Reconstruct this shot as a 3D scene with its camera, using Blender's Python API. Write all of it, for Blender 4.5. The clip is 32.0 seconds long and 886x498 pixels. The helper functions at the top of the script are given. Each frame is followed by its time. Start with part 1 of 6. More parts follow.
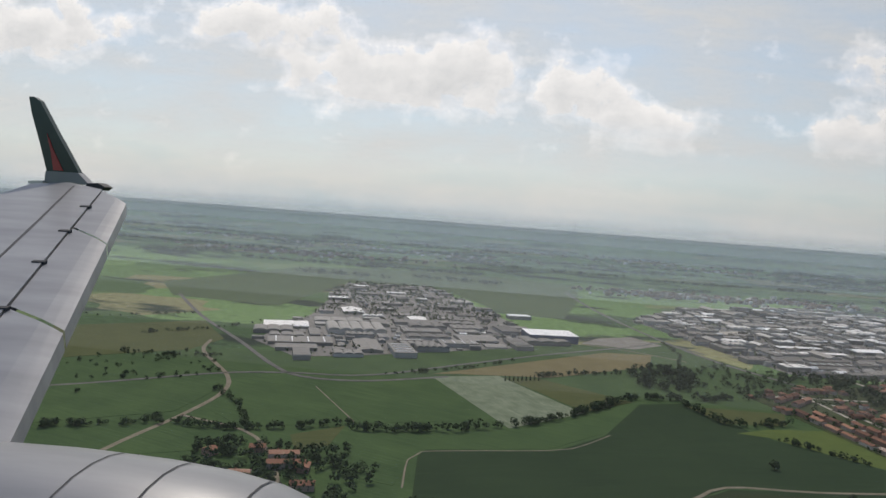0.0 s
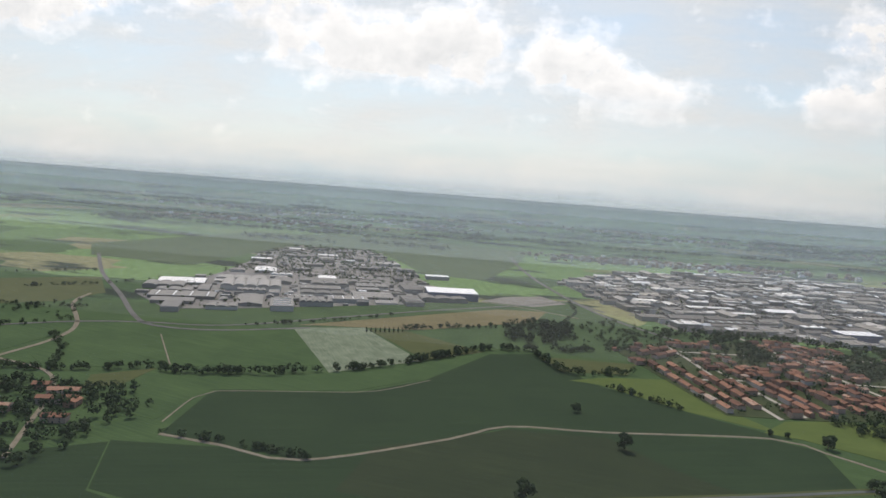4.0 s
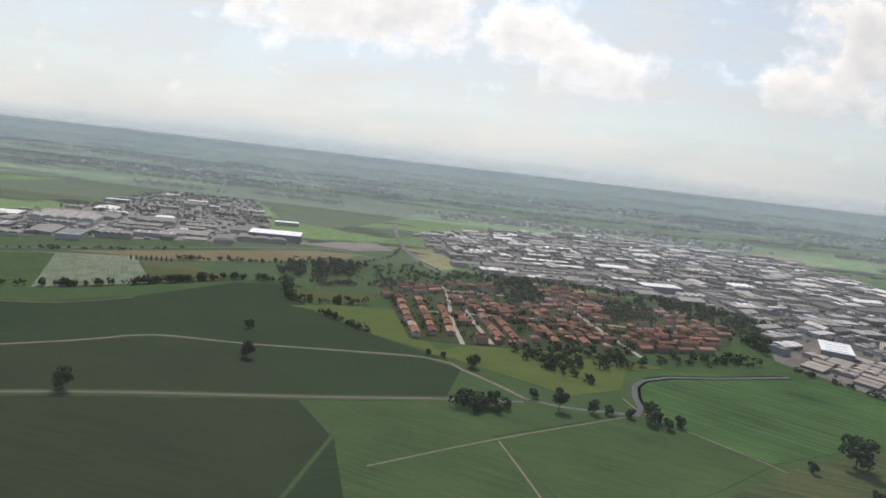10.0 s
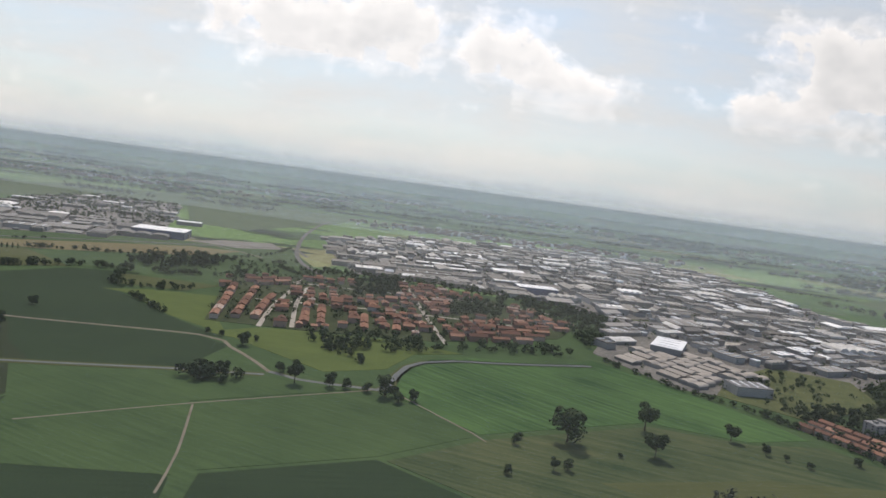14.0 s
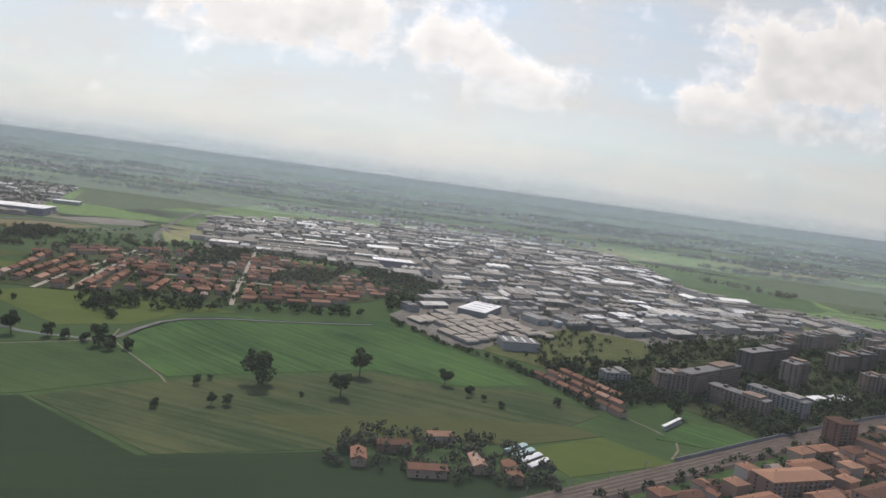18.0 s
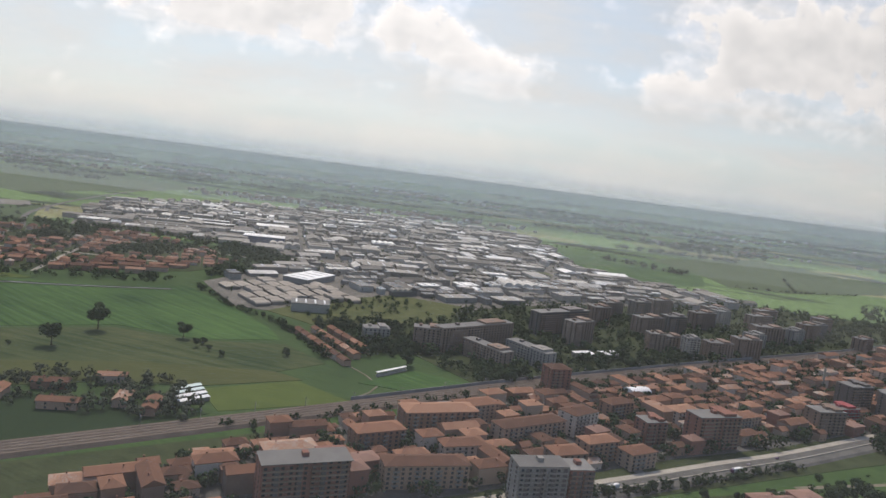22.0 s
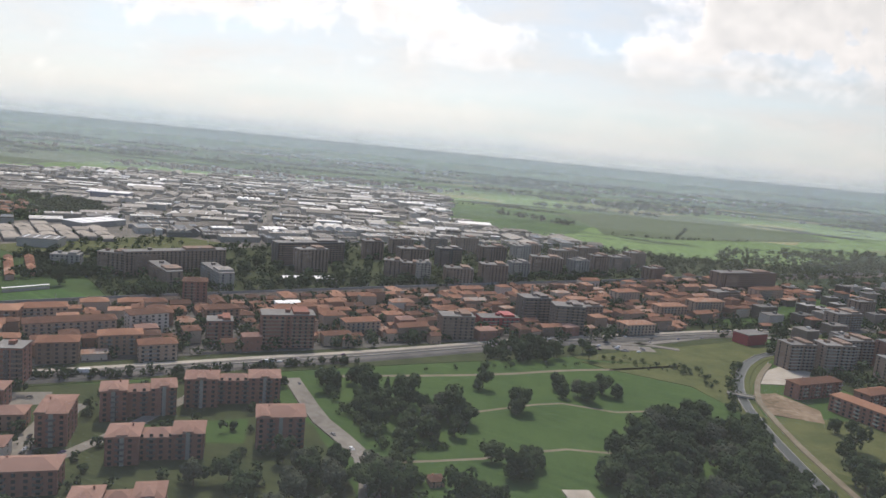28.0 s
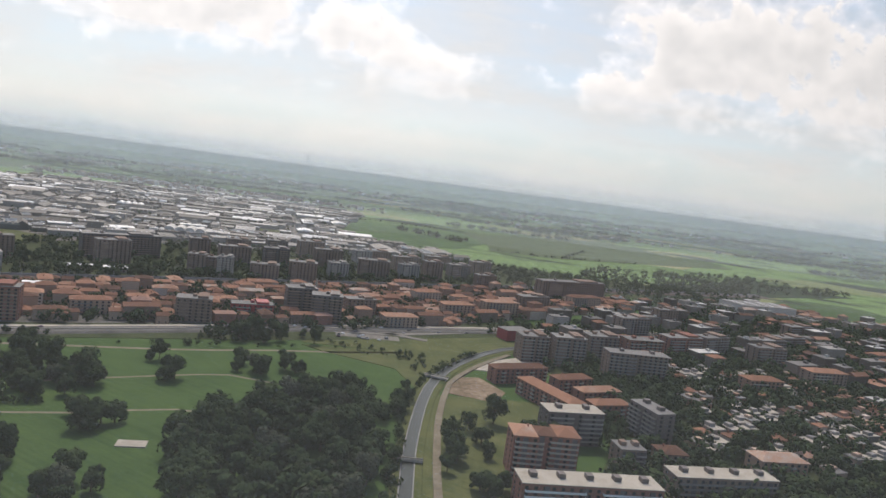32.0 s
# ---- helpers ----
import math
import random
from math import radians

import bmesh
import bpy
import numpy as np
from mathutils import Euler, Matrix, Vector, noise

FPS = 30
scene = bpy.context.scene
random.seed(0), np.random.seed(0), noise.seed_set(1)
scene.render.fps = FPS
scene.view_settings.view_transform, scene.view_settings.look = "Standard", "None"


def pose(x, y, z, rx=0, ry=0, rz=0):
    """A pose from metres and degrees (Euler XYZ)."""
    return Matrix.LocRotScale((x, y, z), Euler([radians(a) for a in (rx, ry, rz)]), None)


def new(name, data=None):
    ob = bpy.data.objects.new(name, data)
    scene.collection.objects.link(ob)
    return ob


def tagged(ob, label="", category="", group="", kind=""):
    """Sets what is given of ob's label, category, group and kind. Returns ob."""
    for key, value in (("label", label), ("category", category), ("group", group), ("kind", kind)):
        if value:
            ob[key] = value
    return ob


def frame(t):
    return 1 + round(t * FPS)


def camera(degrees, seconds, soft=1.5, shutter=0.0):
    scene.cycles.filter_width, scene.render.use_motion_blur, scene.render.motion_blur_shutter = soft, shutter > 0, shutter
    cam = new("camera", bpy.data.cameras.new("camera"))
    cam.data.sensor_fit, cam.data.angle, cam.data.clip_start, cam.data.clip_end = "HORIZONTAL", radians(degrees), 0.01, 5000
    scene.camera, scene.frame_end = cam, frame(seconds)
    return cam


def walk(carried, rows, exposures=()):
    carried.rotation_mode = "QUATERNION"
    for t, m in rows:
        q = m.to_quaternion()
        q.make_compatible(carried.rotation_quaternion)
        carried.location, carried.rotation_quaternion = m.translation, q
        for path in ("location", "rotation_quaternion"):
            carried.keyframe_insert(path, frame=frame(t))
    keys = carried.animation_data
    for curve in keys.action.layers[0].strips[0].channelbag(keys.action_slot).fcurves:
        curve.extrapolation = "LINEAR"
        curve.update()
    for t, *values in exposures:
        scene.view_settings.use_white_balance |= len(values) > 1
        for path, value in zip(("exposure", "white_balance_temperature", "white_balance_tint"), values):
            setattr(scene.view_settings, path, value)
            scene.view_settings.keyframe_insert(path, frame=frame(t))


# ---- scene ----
cam = camera(66.3, 32.0, soft=1.5)
ROWS = [
    (0.0, 26.9, -35.9, 150.3, 86.80, -4.32, 4.02),
    (0.5, 43.7, -31.5, 147.7, 84.27, -4.44, 4.31),
    (1.0, 60.5, -28.4, 145.6, 81.68, -3.87, 4.41),
    (1.5, 77.4, -26.1, 143.9, 80.46, -3.86, 4.57),
    (2.0, 94.3, -24.6, 142.5, 80.38, -4.07, 4.74),
    (2.5, 111.2, -23.7, 141.2, 81.16, -4.10, 4.84),
    (3.0, 128.2, -23.0, 140.1, 82.47, -4.23, 4.81),
    (3.5, 145.1, -22.7, 139.1, 83.87, -4.37, 4.93),
    (5.5, 212.7, -21.6, 134.8, 85.67, -4.43, 3.89),
    (6.0, 229.5, -21.2, 133.6, 86.76, -5.08, 3.55),
    (6.5, 246.3, -20.6, 132.4, 87.69, -4.94, 3.43),
    (7.0, 263.0, -19.8, 131.1, 87.16, -5.20, 3.36),
    (7.5, 279.8, -19.0, 129.7, 85.52, -5.15, 3.48),
    (8.0, 296.5, -17.9, 128.3, 84.19, -5.57, 3.55),
    (8.5, 313.1, -16.8, 126.8, 83.59, -5.73, 3.57),
    (9.0, 329.8, -15.6, 125.3, 83.12, -5.86, 3.55),
    (9.5, 346.4, -14.4, 123.8, 82.34, -6.24, 3.75),
    (10.0, 363.1, -13.1, 122.3, 82.45, -6.49, 3.79),
    (10.5, 379.7, -11.9, 120.8, 83.59, -6.55, 3.84),
    (11.0, 396.3, -10.6, 119.3, 84.57, -7.01, 3.82),
    (11.5, 412.9, -9.5, 117.9, 85.25, -7.34, 3.85),
    (12.0, 429.6, -8.5, 116.5, 85.59, -6.90, 3.93),
    (12.5, 446.2, -7.6, 115.3, 84.66, -7.22, 4.08),
    (13.0, 462.9, -6.8, 114.1, 83.79, -7.31, 3.94),
    (13.5, 479.6, -6.3, 113.0, 83.86, -7.57, 3.59),
    (14.0, 496.3, -5.9, 112.0, 84.36, -7.62, 3.26),
    (14.5, 513.1, -5.8, 111.1, 85.42, -7.64, 3.24),
    (16.5, 580.7, -7.4, 108.8, 84.02, -7.72, 1.39),
    (17.0, 597.7, -8.3, 108.4, 83.76, -7.68, 1.22),
    (17.5, 614.7, -9.5, 108.2, 83.85, -7.67, 1.16),
    (18.0, 631.8, -10.7, 108.0, 84.09, -7.55, 0.94),
    (18.5, 649.0, -12.1, 107.9, 84.00, -7.66, 1.01),
    (19.0, 666.2, -13.7, 107.8, 84.38, -7.38, 0.67),
    (19.5, 683.4, -15.2, 107.7, 84.87, -7.39, 0.52),
    (20.0, 700.7, -16.8, 107.7, 84.93, -7.47, 0.28),
    (20.5, 718.0, -18.4, 107.6, 84.71, -7.44, 0.12),
    (21.0, 735.3, -19.9, 107.4, 84.27, -7.35, -0.05),
    (21.5, 752.6, -21.4, 107.2, 83.39, -7.41, 0.04),
    (22.0, 770.0, -22.6, 106.9, 83.57, -7.24, -0.07),
    (22.5, 787.3, -23.8, 106.5, 84.84, -6.93, 0.03),
    (23.0, 804.7, -24.7, 106.0, 84.87, -6.43, 0.34),
    (23.5, 821.9, -25.3, 105.4, 82.74, -6.37, 0.85),
    (24.0, 839.2, -25.7, 104.5, 80.24, -6.46, 1.27),
    (24.5, 856.4, -25.8, 103.6, 78.38, -6.59, 1.73),
    (26.5, 924.1, -23.3, 98.0, 78.65, -5.27, 2.04),
    (27.0, 940.7, -22.1, 96.2, 79.66, -4.90, 1.84),
    (27.5, 957.0, -20.7, 94.3, 80.71, -5.15, 1.78),
    (28.0, 973.2, -19.3, 92.4, 81.72, -5.44, 1.22),
    (28.5, 989.1, -18.0, 90.5, 82.59, -5.20, 1.10),
    (29.0, 1004.8, -16.9, 88.7, 83.23, -4.94, 0.97),
    (29.5, 1020.1, -16.1, 87.0, 83.38, -5.03, 0.91),
    (30.0, 1035.1, -15.9, 85.6, 83.81, -6.17, 0.40),
    (30.5, 1049.7, -16.6, 84.5, 84.44, -6.59, -0.00),
    (31.0, 1063.9, -18.3, 84.0, 84.77, -7.14, -0.39),
    (31.5, 1077.7, -21.4, 84.0, 84.46, -7.63, -0.67),
    (32.0, 1091.0, -26.2, 84.9, 84.42, -7.52, -1.03),
]
walk(cam, [(t, pose(x, y, z, rx, ry, rz)) for t, x, y, z, rx, ry, rz in ROWS],
     exposures=[(0.0, -0.20, 6750, 12), (1.0, 0.09, 6750, 12), (2.0, 0.22, 6750, 12), (3.5, 0.12, 6750, 12), (6.0, -0.02, 6720, 12), (9.0, 0.08, 6780, 13), (13.0, 0.04, 6800, 13.5), (17.0, 0.00, 6850, 14), (20.0, 0.00, 6880, 14), (24.0, 0.08, 6880, 14), (25.5, 0.20, 6900, 14.5), (28.0, 0.24, 6900, 14.5), (32.0, 0.14, 6900, 14.5)])

# ---- world and sun ----
SUN_HEIGHT, SUN_SIDE = 54.0, -14.0  # degrees above the horizon, and to the right of straight ahead
world = bpy.data.worlds.new("sky_world")
scene.world = world
world.use_nodes = True
wn = world.node_tree
wn.nodes.clear()
sky = wn.nodes.new("ShaderNodeTexSky")
sky.sky_type, sky.sun_disc = "NISHITA", False
sky.sun_elevation, sky.sun_rotation = radians(SUN_HEIGHT), radians(SUN_SIDE)
sky.air_density, sky.dust_density, sky.ozone_density, sky.altitude = 1.0, 1.6, 2.0, 100
back = wn.nodes.new("ShaderNodeBackground")
back.inputs["Strength"].default_value = 0.16
wout = wn.nodes.new("ShaderNodeOutputWorld")
wn.links.new(sky.outputs[0], back.inputs["Color"])
wn.links.new(back.outputs[0], wout.inputs["Surface"])

sun = new("sun", bpy.data.lights.new("sun", "SUN"))
sun.data.energy, sun.data.angle, sun.data.color = 2.8, radians(1.5), (1.0, 0.95, 0.86)
sun.matrix_basis = pose(0, 0, 600, SUN_HEIGHT - 90, 0, -SUN_SIDE)

# ---- materials ----
def shader(name, rough=0.8, metal=0.0):
    m = bpy.data.materials.new(name)
    m.use_nodes = True
    n = m.node_tree
    b = n.nodes["Principled BSDF"]
    b.inputs["Roughness"].default_value, b.inputs["Metallic"].default_value = rough, metal
    b.inputs["Specular IOR Level"].default_value = 0.5 if rough < 0.7 else 0.25 if rough < 0.9 else 0.06
    return m, n, b


def node(n, kind, links=(), operation="", data_type="", blend_type="", distance="", voronoi_dimensions=""):
    made = n.nodes.new(kind)
    if operation:
        made.operation = operation
    if data_type:
        made.data_type = data_type
    if blend_type:
        made.blend_type = blend_type
    if distance:
        made.distance = distance
    if voronoi_dimensions:
        made.voronoi_dimensions = voronoi_dimensions
    for key, value in links:
        if isinstance(value, bpy.types.NodeSocket):
            n.links.new(value, made.inputs[key])
        else:
            made.inputs[key].default_value = value
    return made


def ramp(n, fac, stops, mode="LINEAR"):
    r = node(n, "ShaderNodeValToRGB", [(0, fac)])
    r.color_ramp.interpolation = mode
    while len(r.color_ramp.elements) < len(stops):
        r.color_ramp.elements.new(0.5)
    for e, (place, colour) in zip(r.color_ramp.elements, stops):
        e.position, e.color = place, (*colour, 1)
    return r.outputs[0]


def place_at(n, size, turn=0.0, flat=False):
    geo = node(n, "ShaderNodeNewGeometry")
    s = 1.0 / size if not isinstance(size, tuple) else 1.0
    scale = (s, s, s) if not isinstance(size, tuple) else tuple(1.0 / v for v in size)
    # turn first, then stretch, so that the stretch follows the turned axes
    a = node(n, "ShaderNodeMapping", [(0, geo.outputs["Position"]), ("Rotation", (0, 0, radians(turn)))])
    b = node(n, "ShaderNodeMapping", [(0, a.outputs[0]), ("Scale", scale)])
    return b.outputs[0]


def tones(name, stops, rough=0.85, grain=1.0, stain=12.0, spread=0.35, bump=0.15, per_object=0.0, metal=0.0, island=False):
    """A mottled surface: a ramp of base colours driven by stains, grain and, where wanted, the object's own random tone."""
    m, n, b = shader(name, rough, metal)
    big = node(n, "ShaderNodeTexNoise", [("Vector", place_at(n, stain)), ("Scale", 1.0), ("Detail", 4.0)])
    fine = node(n, "ShaderNodeTexNoise", [("Vector", place_at(n, grain)), ("Scale", 1.0), ("Detail", 3.0)])
    mixed = node(n, "ShaderNodeMath", [(0, big.outputs[0]), (1, fine.outputs[0])], operation="ADD")
    local = node(n, "ShaderNodeMapRange", [(0, mixed.outputs[0]), (1, 0.7), (2, 1.3), (3, 0.5 - spread), (4, 0.5 + spread)])
    fac = local.outputs[0]
    if per_object:
        own = node(n, "ShaderNodeNewGeometry").outputs["Random Per Island"] if island else node(n, "ShaderNodeObjectInfo").outputs["Random"]
        fac = node(n, "ShaderNodeMix", [(0, per_object), (2, fac), (3, own)]).outputs[0]
    n.links.new(ramp(n, fac, stops), b.inputs["Base Color"])
    if bump:
        bp = node(n, "ShaderNodeBump", [("Strength", bump), ("Distance", 0.1), ("Height", fine.outputs[0])])
        n.links.new(bp.outputs[0], b.inputs["Normal"])
    return m


def crop(name, low, high, turn=0.0, rows=3.0, contrast=1.0, stain=26.0):
    """A field: broad patches of growth (in VIVID also painted cloud shade), sowing rows along one way and tractor
    lines.
    """
    m, n, b = shader(name, 0.92)
    big = node(n, "ShaderNodeTexNoise", [("Vector", place_at(n, stain)), ("Scale", 1.0), ("Detail", 5.0), ("Roughness", 0.6)])
    drill = node(n, "ShaderNodeTexNoise", [("Vector", place_at(n, (rows * 14, rows * 0.55, rows * 14), turn)), ("Scale", 1.0), ("Detail", 2.0)])
    fine = node(n, "ShaderNodeTexNoise", [("Vector", place_at(n, 1.3)), ("Scale", 1.0), ("Detail", 3.0)])
    a = node(n, "ShaderNodeMath", [(0, big.outputs[0]), (1, drill.outputs[0])], operation="ADD")
    c = node(n, "ShaderNodeMath", [(0, fine.outputs[0]), (1, 0.5), (2, a.outputs[0])], operation="MULTIPLY_ADD")
    f = node(n, "ShaderNodeMapRange", [(0, c.outputs[0]), (1, 1.25 - 0.42 / contrast), (2, 1.25 + 0.42 / contrast)])
    n.links.new(ramp(n, f.outputs[0], [(0.0, low), (1.0, high)]), b.inputs["Base Color"])
    bp = node(n, "ShaderNodeBump", [("Strength", 0.4), ("Distance", 0.3), ("Height", fine.outputs[0])])
    n.links.new(bp.outputs[0], b.inputs["Normal"])
    return m


def farmland():
    """Far fields: a patchwork of crops, hedges on some of the bounds, dark copses."""
    m, n, b = shader("farmland", 0.95)
    warp = node(n, "ShaderNodeTexNoise", [("Vector", place_at(n, 260.0)), ("Scale", 1.0)])
    p = node(n, "ShaderNodeVectorMath", [(0, place_at(n, (190.0, 120.0, 190.0), -17)), (1, warp.outputs["Color"])], operation="ADD")
    cell = node(n, "ShaderNodeTexVoronoi", [("Vector", p.outputs[0]), ("Scale", 1.0), ("Randomness", 0.9)], distance="CHEBYCHEV", voronoi_dimensions="2D")
    sep = node(n, "ShaderNodeSeparateColor", [(0, cell.outputs["Color"])])
    field = ramp(n, sep.outputs[0], [(0.0, (0.036, 0.066, 0.025)), (0.3, (0.085, 0.145, 0.046)), (0.55, (0.112, 0.178, 0.062)),
                                     (0.8, (0.062, 0.110, 0.036)), (0.92, (0.19, 0.185, 0.085)), (1.0, (0.12, 0.108, 0.066))])
    wood = node(n, "ShaderNodeTexNoise", [("Vector", place_at(n, (260.0, 110.0, 200.0), 8)), ("Scale", 1.0), ("Detail", 5.0), ("Roughness", 0.62)])
    wmask = node(n, "ShaderNodeMapRange", [(0, wood.outputs[0]), (1, 0.535), (2, 0.60)])
    mix = node(n, "ShaderNodeMix", [(0, wmask.outputs[0]), (6, field), (7, (0.014, 0.024, 0.015, 1))], data_type="RGBA")
    fine = node(n, "ShaderNodeTexNoise", [("Vector", place_at(n, 9.0)), ("Scale", 1.0), ("Detail", 4.0)])
    tint = node(n, "ShaderNodeMix", [(0, 0.75), (6, mix.outputs[2]), (7, ramp(n, fine.outputs[0], [(0.3, (0.35, 0.38, 0.32)), (0.7, (0.75, 0.75, 0.75))]))], data_type="RGBA", blend_type="OVERLAY")
    n.links.new(tint.outputs[2], b.inputs["Base Color"])
    return m


FARMLAND = farmland()
GREEN = crop("green_crop", (0.029, 0.056, 0.020), (0.054, 0.090, 0.030), 20, 3.0, 1.4, 40.0)
# the wide dark patches also paint drifting cloud shade into the crop
VIVID = crop("bright_green_crop", (0.019, 0.050, 0.017), (0.064, 0.124, 0.034), 35, 5.0, 1.5, 70.0)
# DEEP is darkened to paint cloud shade onto the near fields
DEEP = crop("shaded_green_crop", (0.013, 0.027, 0.011), (0.024, 0.044, 0.017), -15, 4.0, 0.9, 60.0)
LIGHT = crop("light_meadow", (0.054, 0.080, 0.020), (0.088, 0.115, 0.028), 10)
FRESH = crop("fresh_green_farmland", (0.038, 0.062, 0.027), (0.068, 0.096, 0.041), 10, 6.0, 1.0, 60.0)
OLIVE = crop("olive_meadow", (0.046, 0.058, 0.020), (0.078, 0.085, 0.030), -20)
# brownish patches paint the tint of a window reflection into the meadow
PATCHY = crop("patchy_meadow", (0.024, 0.046, 0.018), (0.078, 0.088, 0.036), 15, 6.0, 1.6, 55.0)
STRAW = crop("straw_field", (0.105, 0.090, 0.044), (0.165, 0.138, 0.066), 12)
PALE = crop("pale_sheeted_field", (0.080, 0.108, 0.062), (0.190, 0.212, 0.145), 65, 1.6, 1.4, 14.0)
# olive crop made darker, with the shade of clouds put into its tones
BARE = crop("shaded_olive_crop", (0.016, 0.025, 0.011), (0.029, 0.041, 0.017), 10, 3.5, 1.0, 50.0)
LAWN = crop("park_lawn", (0.028, 0.060, 0.018), (0.060, 0.102, 0.029), 30, 2.0, 1.3)
SCRUB = crop("rough_grass", (0.040, 0.058, 0.020), (0.115, 0.120, 0.048), 30, 1.2, 1.3, 12.0)
GARDEN = crop("garden_ground", (0.022, 0.034, 0.014), (0.060, 0.072, 0.030), 25, 1.5, 1.2, 9.0)
ASPHALT = tones("asphalt", [(0, (0.065, 0.062, 0.058)), (1, (0.15, 0.143, 0.13))], 0.95, 0.8, 9.0)
YARD = tones("estate_yard", [(0, (0.06, 0.056, 0.047)), (0.5, (0.115, 0.106, 0.09)), (1, (0.225, 0.206, 0.175))], 0.88, 3.0, 26.0)
PAVED = tones("paved_yard", [(0, (0.11, 0.102, 0.088)), (1, (0.25, 0.232, 0.2))], 0.95, 2.2, 22.0)
TRACK = tones("dirt_track", [(0, (0.115, 0.098, 0.068)), (1, (0.225, 0.195, 0.145))], 0.95, 1.0, 8.0)
EARTH = tones("bare_earth", [(0, (0.095, 0.078, 0.045)), (0.45, (0.17, 0.125, 0.085)), (1, (0.27, 0.21, 0.15))], 0.95, 2.4, 14.0, 0.5)
CONCRETE = tones("pale_concrete", [(0, (0.25, 0.225, 0.185)), (1, (0.44, 0.4, 0.335))], 0.95, 0.7, 6.0)
WALLGREY = tones("grey_concrete_wall", [(0, (0.16, 0.155, 0.15)), (1, (0.30, 0.29, 0.28))], 0.85, 0.7, 6.0)
BALLAST = tones("rail_ballast", [(0, (0.09, 0.070, 0.056)), (1, (0.17, 0.135, 0.11))], 0.95, 0.6, 8.0)
RAIL = tones("rail_steel", [(0, (0.12, 0.09, 0.07)), (1, (0.25, 0.22, 0.20))], 0.45, 0.4, 3.0, metal=0.7)
TILE = tones("terracotta_tiles", [(0.08, (0.085, 0.05, 0.038)), (0.33, (0.155, 0.08, 0.054)), (0.62, (0.245, 0.125, 0.08)), (0.82, (0.335, 0.19, 0.125)), (0.92, (0.36, 0.32, 0.275))], 0.93, 0.5, 4.0, per_object=0.75)
TILE_MANY = tones("terracotta_tiles_of_many", [(0.08, (0.085, 0.05, 0.038)), (0.33, (0.155, 0.08, 0.054)), (0.62, (0.245, 0.125, 0.08)), (0.82, (0.335, 0.19, 0.125)), (0.92, (0.36, 0.32, 0.275))], 0.93, 0.5, 4.0, per_object=0.75, island=True)
BROWNTILE = tones("brown_red_tiles", [(0, (0.17, 0.098, 0.076)), (1, (0.3, 0.185, 0.145))], 0.9, 0.5, 4.0, per_object=0.4)
PLASTER = tones("painted_plaster", [(0, (0.21, 0.115, 0.08)), (0.35, (0.32, 0.2, 0.14)), (0.7, (0.42, 0.31, 0.232)), (1, (0.58, 0.51, 0.44))], 0.9, 0.6, 5.0, 0.15, per_object=0.85)
PLASTER_MANY = tones("painted_plaster_of_many", [(0, (0.21, 0.115, 0.08)), (0.35, (0.32, 0.2, 0.14)), (0.7, (0.42, 0.31, 0.232)), (1, (0.58, 0.51, 0.44))], 0.9, 0.6, 5.0, 0.15, per_object=0.85, island=True)
BRICK = tones("red_brick", [(0, (0.18, 0.082, 0.062)), (1, (0.3, 0.148, 0.112))], 0.9, 0.4, 4.0, per_object=0.35)
BROWNWALL = tones("brown_render", [(0, (0.145, 0.1, 0.078)), (0.7, (0.25, 0.18, 0.14)), (1, (0.37, 0.285, 0.23))], 0.9, 0.4, 4.0, per_object=0.4)
GREYWALL = tones("pale_grey_render", [(0, (0.185, 0.170, 0.152)), (1, (0.32, 0.297, 0.268))], 0.9, 0.4, 5.0, per_object=0.4)
DARKWALL = tones("dark_cladding", [(0, (0.065, 0.052, 0.048)), (1, (0.125, 0.100, 0.090))], 0.6, 0.4, 5.0, per_object=0.3)
WHITE = tones("white_paint", [(0, (0.62, 0.61, 0.59)), (1, (0.80, 0.79, 0.77))], 0.6, 0.6, 5.0)
DARK_MANY = tones("dark_render_of_many", [(0, (0.07, 0.055, 0.046)), (0.6, (0.16, 0.125, 0.10)), (0.85, (0.26, 0.22, 0.18)), (1, (0.55, 0.52, 0.47))], 0.9, 0.5, 5.0, 0.15, per_object=0.85, island=True)
FLAT_MANY = tones("flat_roof_felt_of_many", [(0, (0.07, 0.066, 0.06)), (0.6, (0.16, 0.15, 0.138)), (0.8, (0.32, 0.305, 0.28)), (1, (0.62, 0.60, 0.56))], 0.85, 0.7, 5.0, per_object=0.85, island=True)
FLAT = tones("flat_roof_felt", [(0, (0.085, 0.082, 0.078)), (0.75, (0.18, 0.173, 0.163)), (1, (0.34, 0.33, 0.31))], 0.85, 0.7, 5.0, per_object=0.5)
SHEET = tones("sheet_roof", [(0.08, (0.06, 0.053, 0.044)), (0.25, (0.115, 0.102, 0.086)), (0.5, (0.2, 0.182, 0.156)), (0.7, (0.3, 0.276, 0.24)), (0.78, (0.46, 0.435, 0.39)), (0.86, (0.8, 0.78, 0.73))], 0.7, 0.9, 8.0, 0.25, per_object=0.8)
SHEET_DARK = tones("dull_sheet_roof", [(0.1, (0.055, 0.051, 0.046)), (0.35, (0.115, 0.107, 0.096)), (0.65, (0.205, 0.192, 0.172)), (0.78, (0.33, 0.31, 0.28)), (0.86, (0.7, 0.68, 0.64))], 0.7, 0.9, 10.0, 0.2, per_object=0.82, island=True)
